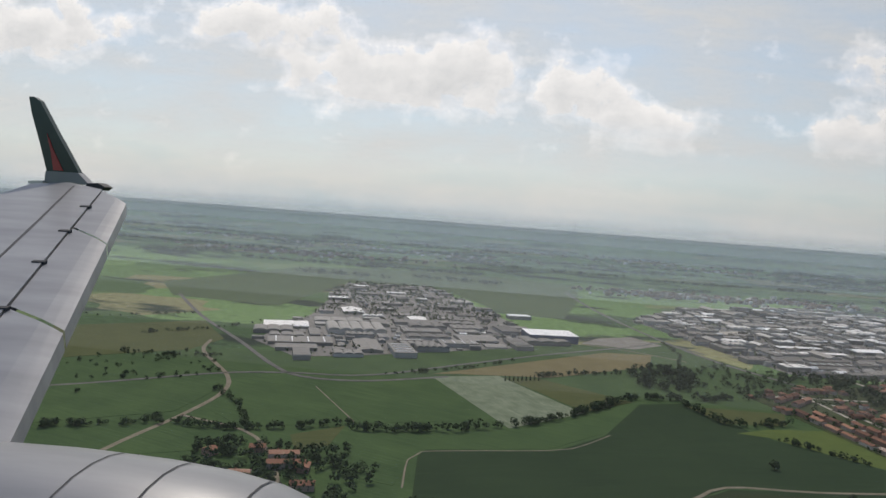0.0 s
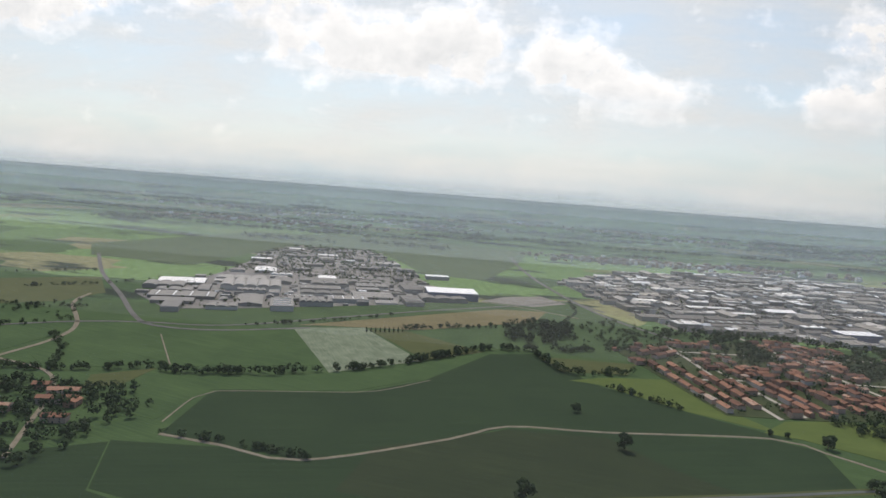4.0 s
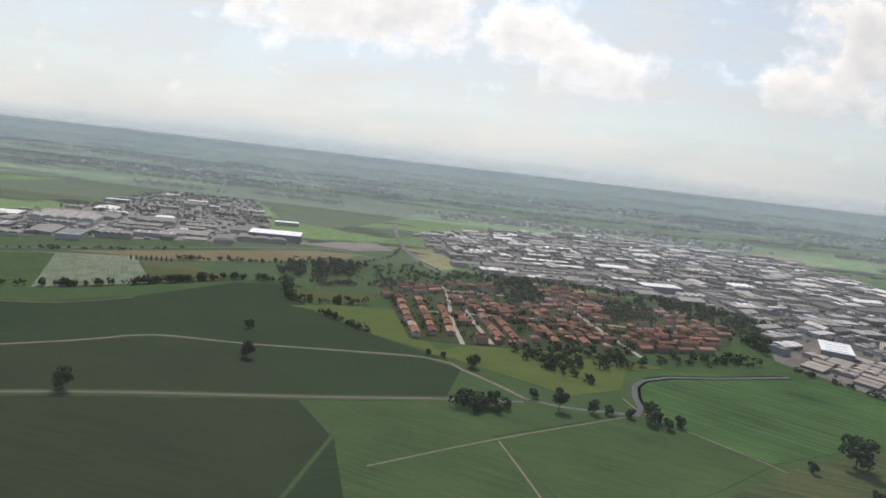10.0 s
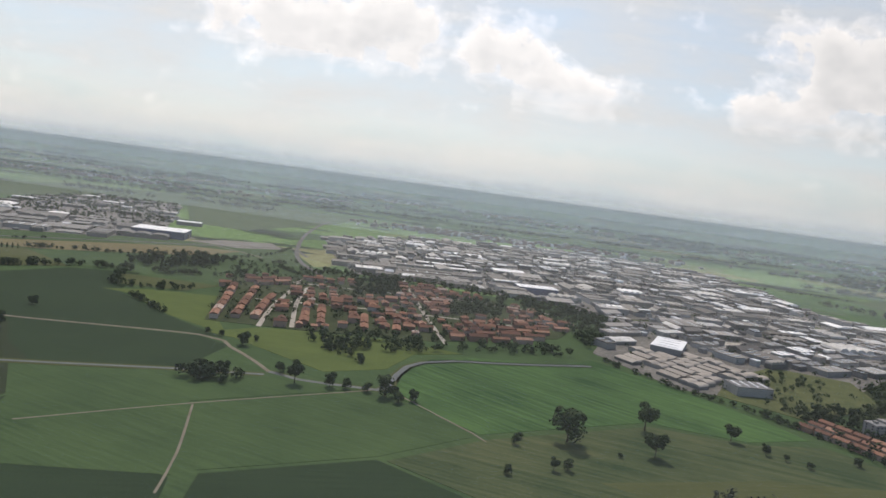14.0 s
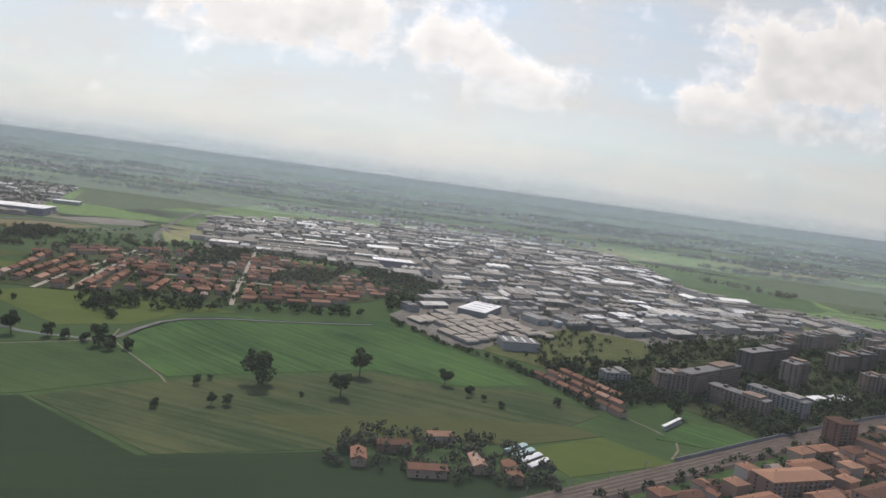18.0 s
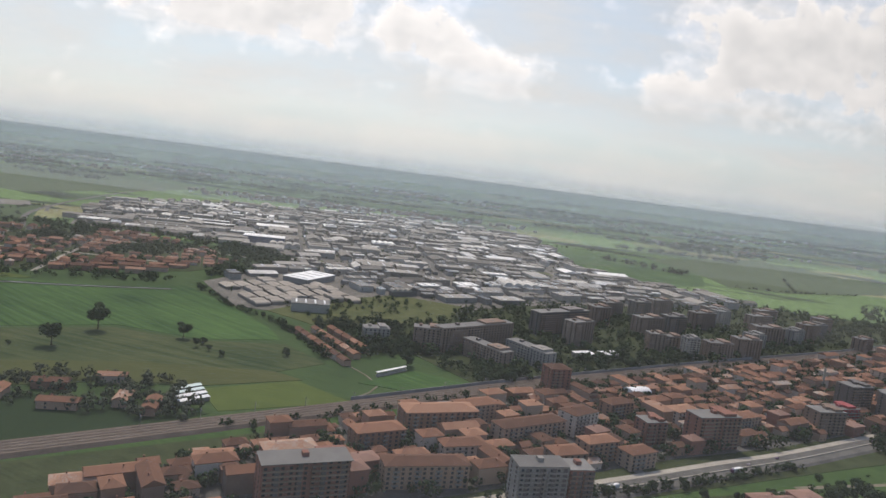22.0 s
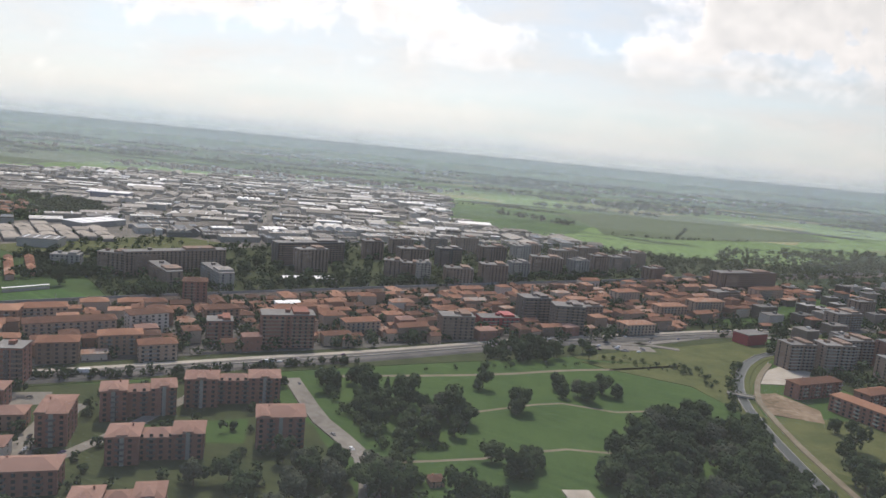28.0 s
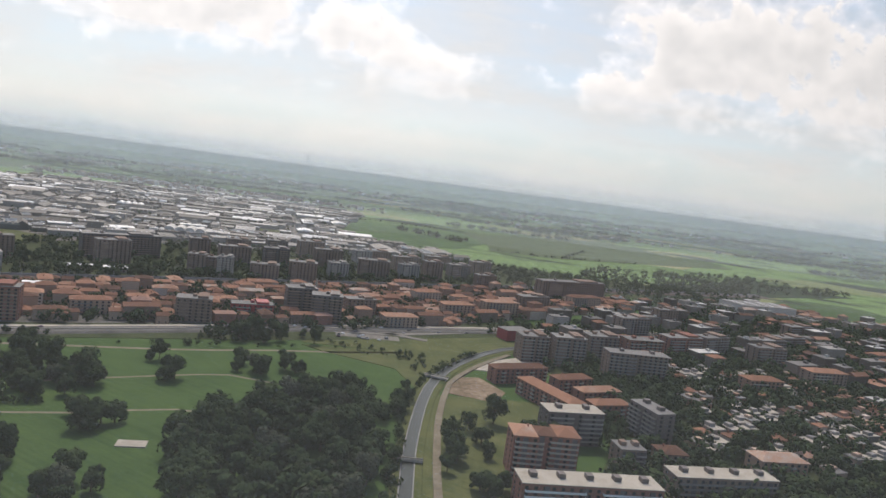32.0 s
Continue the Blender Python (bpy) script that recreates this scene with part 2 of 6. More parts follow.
SHEET_MANY = tones("sheet_roof_of_many", [(0.08, (0.06, 0.053, 0.044)), (0.25, (0.115, 0.102, 0.086)), (0.5, (0.2, 0.182, 0.156)), (0.7, (0.3, 0.276, 0.24)), (0.78, (0.46, 0.435, 0.39)), (0.86, (0.8, 0.78, 0.73))], 0.7, 0.9, 8.0, 0.25, per_object=0.8, island=True)
VAULT = tones("weathered_fibre_cement", [(0, (0.2, 0.172, 0.138)), (1, (0.4, 0.355, 0.295))], 0.85, 0.8, 5.0, 0.3, per_object=0.4)
WORKYARD = tones("works_yard", [(0, (0.075, 0.071, 0.063)), (0.7, (0.165, 0.155, 0.138)), (1, (0.28, 0.262, 0.235))], 0.85, 3.0, 24.0)
TOWNYARD = tones("town_yard", [(0, (0.040, 0.040, 0.036)), (0.6, (0.085, 0.080, 0.072)), (1, (0.17, 0.16, 0.145))], 0.88, 2.0, 14.0)
SHEDWALL = tones("shed_wall", [(0, (0.12, 0.108, 0.092)), (0.6, (0.24, 0.218, 0.186)), (1, (0.46, 0.43, 0.385))], 0.85, 0.8, 6.0, 0.2, per_object=0.8)
SHEDWALL_MANY = tones("shed_wall_of_many", [(0, (0.12, 0.108, 0.092)), (0.6, (0.24, 0.218, 0.186)), (1, (0.46, 0.43, 0.385))], 0.85, 0.8, 6.0, 0.2, per_object=0.8, island=True)
SKYLIGHT = tones("skylight_sheet", [(0, (0.50, 0.50, 0.49)), (1, (0.72, 0.72, 0.70))], 0.4, 0.6, 4.0)
BLUE = tones("blue_cladding", [(0, (0.030, 0.040, 0.085)), (1, (0.055, 0.070, 0.130))], 0.5, 0.8, 8.0)
SCARLET = tones("scarlet_cladding", [(0, (0.22, 0.020, 0.024)), (1, (0.34, 0.040, 0.042))], 0.6, 0.8, 6.0)
MINT = tones("mint_sheet", [(0, (0.30, 0.44, 0.42)), (1, (0.48, 0.58, 0.55))], 0.5, 0.8, 6.0)
LEAF = tones("leaves", [(0, (0.013, 0.024, 0.011)), (0.5, (0.029, 0.047, 0.019)), (1, (0.062, 0.084, 0.034))], 0.9, 0.7, 6.0, per_object=0.4, bump=0)
LEAF2 = tones("grey_green_leaves", [(0, (0.03, 0.038, 0.024)), (1, (0.085, 0.095, 0.058))], 0.9, 0.7, 6.0, per_object=0.3, bump=0)
BARK = tones("bark", [(0, (0.05, 0.038, 0.028)), (1, (0.11, 0.085, 0.062))], 0.95, 0.3, 2.0)
GLASS, _n, _b = shader("window_glass", 0.08)
_b.inputs["Base Color"].default_value = (0.020, 0.024, 0.028, 1)
SHUTTER = tones("dark_shutter", [(0, (0.030, 0.034, 0.030)), (1, (0.085, 0.075, 0.060))], 0.8, 0.5, 3.0, per_object=0.7)
PAINT = tones("car_paint", [(0, (0.02, 0.02, 0.025)), (0.3, (0.10, 0.10, 0.11)), (0.5, (0.28, 0.28, 0.29)), (0.62, (0.16, 0.02, 0.02)), (0.7, (0.03, 0.05, 0.14)), (0.75, (0.62, 0.62, 0.62)), (1, (0.75, 0.75, 0.74))], 0.3, 1.0, 9.0, 0.05, per_object=0.97, bump=0)
WATER, _n, _b = shader("river_water", 0.3)
_b.inputs["Base Color"].default_value = (0.030, 0.036, 0.032, 1)
_b.inputs["Specular IOR Level"].default_value = 0.2
_w = node(_n, "ShaderNodeTexNoise", [("Vector", place_at(_n, 1.1)), ("Scale", 1.0), ("Detail", 3.0)])
_n.links.new(node(_n, "ShaderNodeBump", [("Strength", 0.10), ("Distance", 0.1), ("Height", _w.outputs[0])]).outputs[0], _b.inputs["Normal"])

# ---- building helpers ----
def mesh(name, verts, faces, mat, slots=None):
    me = bpy.data.meshes.new(name)
    me.from_pydata([tuple(v) for v in verts], [], faces)
    for each in (mat if isinstance(mat, list) else [mat]):
        me.materials.append(each)
    if slots:
        me.polygons.foreach_set("material_index", slots)
    me.update()
    return me


def add_box(v, f, x, y, z, sx, sy, sz, top=1.0):
    """A box on its base centre (x, y, z), its top drawn in or out by a factor."""
    b = len(v)
    for k, s in ((0, 1.0), (sz, top)):
        v += [(x - sx / 2 * s, y - sy / 2 * s, z + k), (x + sx / 2 * s, y - sy / 2 * s, z + k), (x + sx / 2 * s, y + sy / 2 * s, z + k), (x - sx / 2 * s, y + sy / 2 * s, z + k)]
    f += [(b, b + 3, b + 2, b + 1), (b + 4, b + 5, b + 6, b + 7)] + [(b + i, b + (i + 1) % 4, b + 4 + (i + 1) % 4, b + 4 + i) for i in range(4)]


def box(name, mat, *boxes):
    v, f = [], []
    for b in boxes:
        add_box(v, f, *b)
    return mesh(name, v, f, mat)


def add_hip(v, f, w, d, z, rise, over=0.35, ridge=None, x=0.0, y=0.0):
    """A hipped (or, with ridge = w, gabled) roof with an eaves board over a w by d body."""
    W, D = w / 2 + over, d / 2 + over
    r = max(0.0, (W - D) if ridge is None else ridge / 2 + over)
    b = len(v)
    for zz in (z - 0.12, z + 0.06):
        v += [(x - W, y - D, zz), (x + W, y - D, zz), (x + W, y + D, zz), (x - W, y + D, zz)]
    v += [(x - r, y, z + rise), (x + r, y, z + rise)]
    f += [(b, b + 3, b + 2, b + 1)] + [(b + i, b + (i + 1) % 4, b + 4 + (i + 1) % 4, b + 4 + i) for i in range(4)]
    f += [(b + 4, b + 5, b + 9, b + 8), (b + 6, b + 7, b + 8, b + 9), (b + 5, b + 6, b + 9), (b + 7, b + 4, b + 8)]


def hip(name, mat, *args, **kw):
    v, f = [], []
    add_hip(v, f, *args, **kw)
    return mesh(name, v, f, mat)


def part(name, me, parent, m=None, label=""):
    ob = new(name, me)
    ob.parent = parent
    if m is not None:
        ob.matrix_basis = m
    if label:
        ob["label"] = label
    return ob


def thing(name, me, m, label, category, group="", kind=""):
    ob = new(name, me)
    ob.matrix_basis = m
    return tagged(ob, label, category, group, kind)


def stamp(recipe, m, label, category, group=""):
    """recipe: (name, mesh), then parts (name, mesh, place)."""
    top = thing(recipe[0][0], recipe[0][1], m, label, category, group)
    for name, me, at in recipe[1:]:
        part(name, me, top, at)
    return top


class Many:
    """Collects uncounted, far things of one kind in one mesh."""

    def __init__(self, mats):
        self.mats, self.v, self.f, self.slots = mats, [], [], []

    def add(self, recipe, m, keep=2):
        for k, (name, me, *at) in enumerate(recipe[:keep]):
            q = m @ at[0] if at else m
            b = len(self.v)
            self.v += [tuple(q @ p.co) for p in me.vertices]
            for p in me.polygons:
                self.f.append(tuple(b + i for i in p.vertices))
                self.slots.append(min(k, len(self.mats) - 1))

    def done(self, name, label, category):
        if self.v:
            tagged(new(name, mesh(name, self.v, self.f, self.mats, self.slots)), label, category, kind="stuff")


def spline(pts, step=12.0):
    """Points along a smooth line through pts."""
    p = [Vector((x, y, 0)) for x, y in pts]
    p = [2 * p[0] - p[1]] + p + [2 * p[-1] - p[-2]]
    out = []
    for a, b, c, d in zip(p, p[1:], p[2:], p[3:]):
        k = max(1, int((c - b).length / step))
        for i in range(k):
            t = i / k
            out.append(0.5 * ((2 * b) + (c - a) * t + (2 * a - 5 * b + 4 * c - d) * t * t + (3 * b - a - 3 * c + d) * t ** 3))
    return out + [p[-2]]


def strip_mesh(name, line, width, z0, z1, mat, slope=0.0, side=0.0):
    """A band along a line, with a top at z1 and flanks down to z0."""
    v, f = [], []
    for i, c in enumerate(line):
        t = (line[min(i + 1, len(line) - 1)] - line[max(i - 1, 0)]).normalized()
        nrm = Vector((-t.y, t.x, 0))
        for s, z in ((-width / 2 - slope, z0), (-width / 2, z1), (width / 2, z1), (width / 2 + slope, z0)):
            q = c + nrm * (s + side)
            v.append((q.x, q.y, z))
        if i:
            a, b = 4 * (i - 1), 4 * i
            f += [(a + k, a + k + 1, b + k + 1, b + k) for k in range(3)]
    f = [tuple(reversed(q)) for q in f]
    return mesh(name, v, f, mat)


def strip(name, pts, width, z, mat, label, category, z0=0.0, slope=0.15, side=0.0):
    return tagged(new(name, strip_mesh(name, spline(pts), width, z0, z, mat, slope, side)), label, category, kind="structure")


laid = []


def field(name, mat, pts, label, z=0.12):
    """A field, meadow, lot or yard as a low slab with its own edge; each lies a little over the one before."""
    laid.append(name)
    z += 0.004 * len(laid)
    n = len(pts)
    v = [(x, y, zz) for zz in (-0.05, z) for x, y in pts]
    area = sum(a[0] * b[1] - b[0] * a[1] for a, b in zip(pts, pts[1:] + pts[:1]))
    up, f = tuple(range(n, 2 * n)), [(i, (i + 1) % n, n + (i + 1) % n, n + i) for i in range(n)]
    f = f + [up] if area > 0 else [tuple(reversed(q)) for q in f + [up]]
    return tagged(new(name, mesh(name, v, f, mat)), label, name.rsplit("_", 1)[-1], kind="structure")


def inside(x, y, poly):
    hit = False
    for (ax, ay), (bx, by) in zip(poly, poly[1:] + poly[:1]):
        if (ay > y) != (by > y) and x < (bx - ax) * (y - ay) / (by - ay) + ax:
            hit = not hit
    return hit


def near_line(x, y, pts, far):
    for (ax, ay), (bx, by) in zip(pts, pts[1:]):
        dx, dy = bx - ax, by - ay
        t = max(0, min(1, ((x - ax) * dx + (y - ay) * dy) / (dx * dx + dy * dy)))
        if math.hypot(x - ax - t * dx, y - ay - t * dy) < far:
            return True
    return False


def turned(x, y, a, z=0.0):
    return pose(x, y, z, 0, 0, a)

# ---- ground and distance ----
def ground_height(y):
    return 84.0 * max(0.0, (y - 2200) / 2070) ** 1.6


def make_ground():
    xs = list(range(-5200, 5701, 300))
    ys = [-900, -400, 0] + list(range(200, 2301, 300)) + list(range(2400, 4271, 110))
    v = [(x, y, ground_height(y)) for y in ys for x in xs]
    w = len(xs)
    f = [(r * w + c, r * w + c + 1, (r + 1) * w + c + 1, (r + 1) * w + c) for r in range(len(ys) - 1) for c in range(w - 1)]
    return tagged(new("ground", mesh("ground", v, f, FARMLAND)), "flat green farmland patchwork reaching the hazy horizon", "ground", kind="structure")


make_ground()

# clouds painted on a far glowing sheet behind the land: x, z, half width, half height
CLOUDS = [(-788, 988, 622, 236), (-233, 1024, 481, 256), (493, 970, 401, 187), (797, 818, 431, 123), (1039, 746, 251, 118),
          (-3072, 1149, 762, 217), (-1505, 1266, 642, 148), (2620, 1040, 600, 340), (3153, 1123, 602, 414), (2240, 800, 300, 150), (3914, 1087, 702, 414)]


def make_clouds():
    m = bpy.data.materials.new("cumulus")
    m.use_nodes = True
    n = m.node_tree
    n.nodes.clear()
    geo = node(n, "ShaderNodeNewGeometry")
    flat = node(n, "ShaderNodeMapping", [(0, geo.outputs["Position"]), ("Scale", (1, 0, 1))]).outputs[0]

    def density(at):
        puff = node(n, "ShaderNodeTexNoise", [("Vector", node(n, "ShaderNodeVectorMath", [(0, at), (1, (1 / 300, 1, 1 / 230))], operation="MULTIPLY").outputs[0]), ("Scale", 1.0), ("Detail", 9.0), ("Roughness", 0.62)])
        total = None
        for x, z, w, h in CLOUDS:
            d = node(n, "ShaderNodeVectorMath", [(0, at), (1, (x, 0, z))], operation="SUBTRACT")
            d = node(n, "ShaderNodeVectorMath", [(0, d.outputs[0]), (1, (0.82 / w, 1, 0.78 / h))], operation="MULTIPLY")
            d = node(n, "ShaderNodeVectorMath", [(0, d.outputs[0])], operation="LENGTH")
            d = node(n, "ShaderNodeMapRange", [(0, d.outputs["Value"]), (1, 0.0), (2, 1.5), (3, 1.0), (4, 0.0)])
            d.interpolation_type = "SMOOTHSTEP"
            d = d.outputs[0]
            total = d if total is None else node(n, "ShaderNodeMath", [(0, total), (1, d), (2, 0.15)], operation="SMOOTH_MAX").outputs[0]
        return node(n, "ShaderNodeMath", [(0, puff.outputs[0]), (1, 2.3), (2, total)], operation="MULTIPLY_ADD").outputs[0]

    body = density(flat)
    above = density(node(n, "ShaderNodeVectorMath", [(0, flat), (1, (-20, 0, 70))], operation="ADD").outputs[0])
    veil = node(n, "ShaderNodeTexNoise", [("Vector", node(n, "ShaderNodeVectorMath", [(0, flat), (1, (1 / 1000, 1, 1 / 260))], operation="MULTIPLY").outputs[0]), ("Scale", 1.0), ("Detail", 6.0), ("Roughness", 0.58)])
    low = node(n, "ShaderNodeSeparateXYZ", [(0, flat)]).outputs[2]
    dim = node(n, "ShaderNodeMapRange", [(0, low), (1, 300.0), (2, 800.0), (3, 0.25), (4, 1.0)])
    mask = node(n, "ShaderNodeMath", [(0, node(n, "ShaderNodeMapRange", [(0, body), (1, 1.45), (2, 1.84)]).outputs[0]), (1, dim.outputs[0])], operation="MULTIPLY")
    # horizon haze painted as a pale glowing band, thinner with height
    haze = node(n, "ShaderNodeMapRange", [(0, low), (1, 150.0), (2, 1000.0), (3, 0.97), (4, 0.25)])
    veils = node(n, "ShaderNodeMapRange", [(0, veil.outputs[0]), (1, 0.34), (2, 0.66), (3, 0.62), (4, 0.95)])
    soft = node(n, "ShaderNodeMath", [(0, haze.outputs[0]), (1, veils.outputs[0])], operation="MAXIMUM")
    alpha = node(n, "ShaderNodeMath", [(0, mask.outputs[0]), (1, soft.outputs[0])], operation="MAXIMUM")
    # cloud bases painted darker, as if lit from above
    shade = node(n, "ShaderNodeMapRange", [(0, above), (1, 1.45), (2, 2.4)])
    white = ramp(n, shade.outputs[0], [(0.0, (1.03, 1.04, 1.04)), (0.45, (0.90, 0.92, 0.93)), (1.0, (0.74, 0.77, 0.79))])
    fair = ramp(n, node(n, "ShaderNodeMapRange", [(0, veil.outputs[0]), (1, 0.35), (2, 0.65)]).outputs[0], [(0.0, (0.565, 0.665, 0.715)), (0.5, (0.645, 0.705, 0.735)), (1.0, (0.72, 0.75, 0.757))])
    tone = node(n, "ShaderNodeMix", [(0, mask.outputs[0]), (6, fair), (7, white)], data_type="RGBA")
    # glow weakened towards larger x, a painted fall-off in sky brightness
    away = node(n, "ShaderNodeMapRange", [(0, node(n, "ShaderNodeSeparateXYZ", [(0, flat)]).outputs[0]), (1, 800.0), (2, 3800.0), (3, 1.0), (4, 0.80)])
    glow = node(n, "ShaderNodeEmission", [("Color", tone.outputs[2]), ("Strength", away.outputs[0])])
    clear = node(n, "ShaderNodeBsdfTransparent")
    both = node(n, "ShaderNodeMixShader", [(0, alpha.outputs[0]), (1, clear.outputs[0]), (2, glow.outputs[0])])
    n.links.new(both.outputs[0], node(n, "ShaderNodeOutputMaterial").inputs["Surface"])
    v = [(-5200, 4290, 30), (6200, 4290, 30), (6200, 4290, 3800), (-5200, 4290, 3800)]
    return tagged(new("cloud_backdrop", mesh("cloud_backdrop", v, [(0, 1, 2, 3)], m)), "glowing backdrop painted with white cumulus and a hazy horizon", "clouds", kind="structure")


make_clouds()


def make_haze_sheet(y, height, thick, tint, west=1.0, x0=-5200, x1=6200):
    """A translucent upright sheet that paints summer haze over the plain behind, thinner with height."""
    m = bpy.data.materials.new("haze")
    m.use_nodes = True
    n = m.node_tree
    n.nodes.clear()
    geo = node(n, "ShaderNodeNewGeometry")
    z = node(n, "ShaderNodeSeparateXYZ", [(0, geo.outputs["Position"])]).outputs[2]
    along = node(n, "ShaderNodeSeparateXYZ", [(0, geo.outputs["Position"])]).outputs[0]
    # west scales the painted haze towards the smaller x
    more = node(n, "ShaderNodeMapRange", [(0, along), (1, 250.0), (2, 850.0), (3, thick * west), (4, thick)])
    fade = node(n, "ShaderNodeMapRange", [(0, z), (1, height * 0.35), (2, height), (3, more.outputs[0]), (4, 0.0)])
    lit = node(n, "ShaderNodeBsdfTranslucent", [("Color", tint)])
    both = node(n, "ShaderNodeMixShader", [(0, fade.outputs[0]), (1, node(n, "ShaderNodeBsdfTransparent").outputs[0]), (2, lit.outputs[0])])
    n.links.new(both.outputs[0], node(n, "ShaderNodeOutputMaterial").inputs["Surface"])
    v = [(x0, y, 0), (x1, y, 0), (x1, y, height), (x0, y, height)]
    return tagged(new("painted_haze_sheet", mesh("painted_haze_sheet", v, [(0, 1, 2, 3)], m)), "upright translucent sheet that paints pale haze over what lies behind", "haze", kind="structure")


# haze painted in steps; the nearest sheet lifts the dark tones of all land
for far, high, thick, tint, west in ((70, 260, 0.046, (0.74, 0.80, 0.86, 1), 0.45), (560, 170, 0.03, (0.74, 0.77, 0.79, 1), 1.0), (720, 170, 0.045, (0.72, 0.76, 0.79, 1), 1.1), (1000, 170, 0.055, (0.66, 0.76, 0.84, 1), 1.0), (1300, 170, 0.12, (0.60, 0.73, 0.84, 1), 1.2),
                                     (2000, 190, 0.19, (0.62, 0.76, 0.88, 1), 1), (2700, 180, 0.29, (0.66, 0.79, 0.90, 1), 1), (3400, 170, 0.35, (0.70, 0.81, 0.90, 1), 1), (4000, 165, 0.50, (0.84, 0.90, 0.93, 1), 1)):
    make_haze_sheet(far, high, thick, tint, west)

# ---- fields ----
field("meadow", GREEN, [(-420, 60), (-420, 560), (-100, 640), (120, 780), (260, 860), (330, 720), (600, 690), (740, 440), (800, 320), (700, 240), (560, 60)], "rough green meadow between fields", 0.06)
field("meadow", LAWN, [(520, 40), (700, 240), (800, 320), (740, 396), (850, 560), (1130, 745), (1400, 720), (1700, 420), (1500, 260), (1330, 60), (1100, 20)], "mown and rough grass between the districts", 0.06)
field("field", DEEP, [(-6, 370), (-2, 382), (80, 402), (120, 445), (165, 540), (215, 560), (240, 480), (300, 430), (352, 396), (180, 368), (145, 338), (77, 291), (34, 298), (-2, 305)], "large green crop field with cloud shade in its colour, between a track and a hedge")
field("field", DEEP, [(34, 296), (77, 289), (145, 336), (180, 366), (236, 374), (338, 392), (362, 380), (356, 327), (288, 302), (205, 275), (145, 253), (60, 225), (0, 240), (-20, 290)], "green field between track and canal, cloud shade in its colour")
field("field", BARE, [(108, 316), (178, 362), (236, 366), (262, 330), (290, 306), (205, 279), (147, 257), (100, 262)], "olive crop field beside the canal, cloud shade in its colour", 0.18)
field("field", BARE, [(60, 218), (145, 248), (205, 271), (286, 297), (310, 262), (300, 150), (120, 110), (20, 150)], "olive crop field below the canal, cloud shade in its colour")
field("field", DEEP, [(-20, 288), (0, 238), (58, 220), (20, 150), (-80, 140), (-120, 230), (-60, 262)], "field beside the farm buildings, cloud shade in its colour")
field("field", DEEP, [(312, 262), (330, 238), (404, 212), (420, 150), (302, 150)], "green field below the track, cloud shade in its colour")
field("field", DEEP, [(412, 218), (470, 252), (536, 213), (600, 238), (690, 240), (660, 205), (560, 140), (422, 150)], "green meadow below the farmstead, cloud shade in its colour")
field("field", LIGHT, [(225, 482), (255, 500), (322, 515), (331, 440), (352, 402), (300, 432), (246, 478)], "light green meadow below the village")
field("field", OLIVE, [(205, 548), (289, 552), (275, 515), (222, 505)], "yellowish meadow beside trees")
field("field", GREEN, [(-157, 418), (-152, 500), (-104, 502), (-58, 425), (-122, 388)], "green field beside a farm road")
field("field", GREEN, [(-102, 505), (-18, 566), (40, 457), (-50, 421)], "green field next to a pale field")
field("field", PALE, [(-14, 570), (46, 597), (80, 545), (112, 497), (52, 441)], "pale striped field, partly sheeted, with row lines")
field("field", OLIVE, [(52, 590), (84, 600), (140, 560), (160, 545), (114, 500), (84, 545)], "olive green plot next to the pale field")
field("field", STRAW, [(-14, 582), (171, 758), (228, 769), (210, 700), (96, 608), (10, 590)], "straw-coloured field in front of the factories")
field("field", GREEN, [(-52, 408), (-5, 425), (45, 435), (92, 470), (118, 448), (78, 406), (-8, 380), (-14, 322), (-50, 330)], "green strip of meadow beside a curved track")
field("field", OLIVE, [(-90, 385), (-60, 412), (-62, 372), (-80, 360)], "small straw plot beside the farm")
field("field", LIGHT, [(362, 432), (390, 440), (455, 450), (500, 440), (468, 420), (456, 378), (424, 356), (398, 372), (358, 398), (338, 404)], "light meadow between village and river")
field("field", VIVID, [(481, 417), (500, 432), (560, 448), (592, 474), (640, 428), (676, 385), (690, 360), (650, 342), (600, 350), (511, 296), (470, 330), (462, 372)], "bright green crop field inside a river bend")
field("field", GREEN, [(383, 282), (455, 336), (468, 328), (508, 292), (470, 255), (410, 220)], "green crop field with a track along it")
field("field", GREEN, [(300, 300), (356, 322), (400, 340), (452, 338), (380, 284), (404, 214), (330, 200)], "olive green field beside the canal")
field("field", PATCHY, [(513, 290), (600, 344), (650, 338), (694, 352), (722, 325), (672, 268), (640, 262), (600, 240), (540, 215), (474, 252)], "green meadow with single trees")
field("field", OLIVE, [(560, 262), (640, 292), (700, 302), (716, 294), (676, 270), (640, 264), (600, 244)], "yellow-green meadow strip by the farmstead", 0.16)
field("field", LIGHT, [(676, 266), (714, 292), (743, 272), (692, 243)], "mown green field beside the railway")
field("pitch", VIVID, [(742, 300), (769, 331), (806, 316), (778, 294)], "mown green football pitch beside the railway", 0.2)
field("field", VIVID, [(969, 1181), (1156, 1192), (1183, 999), (1140, 880), (1063, 818), (973, 892)], "wide green field next to the industrial estate")
field("field", FRESH, [(1156, 1192), (1500, 1500), (1642, 1148), (1274, 916), (1183, 905), (1190, 1000)], "pale green fields beyond the industrial estate")
field("field", FRESH, [(-500, 1040), (-390, 1480), (-90, 1650), (240, 1560), (205, 1250), (150, 1000), (60, 1010), (-70, 1300), (-235, 1260), (-260, 900), (-420, 910)], "wide green farmland beyond the factories")
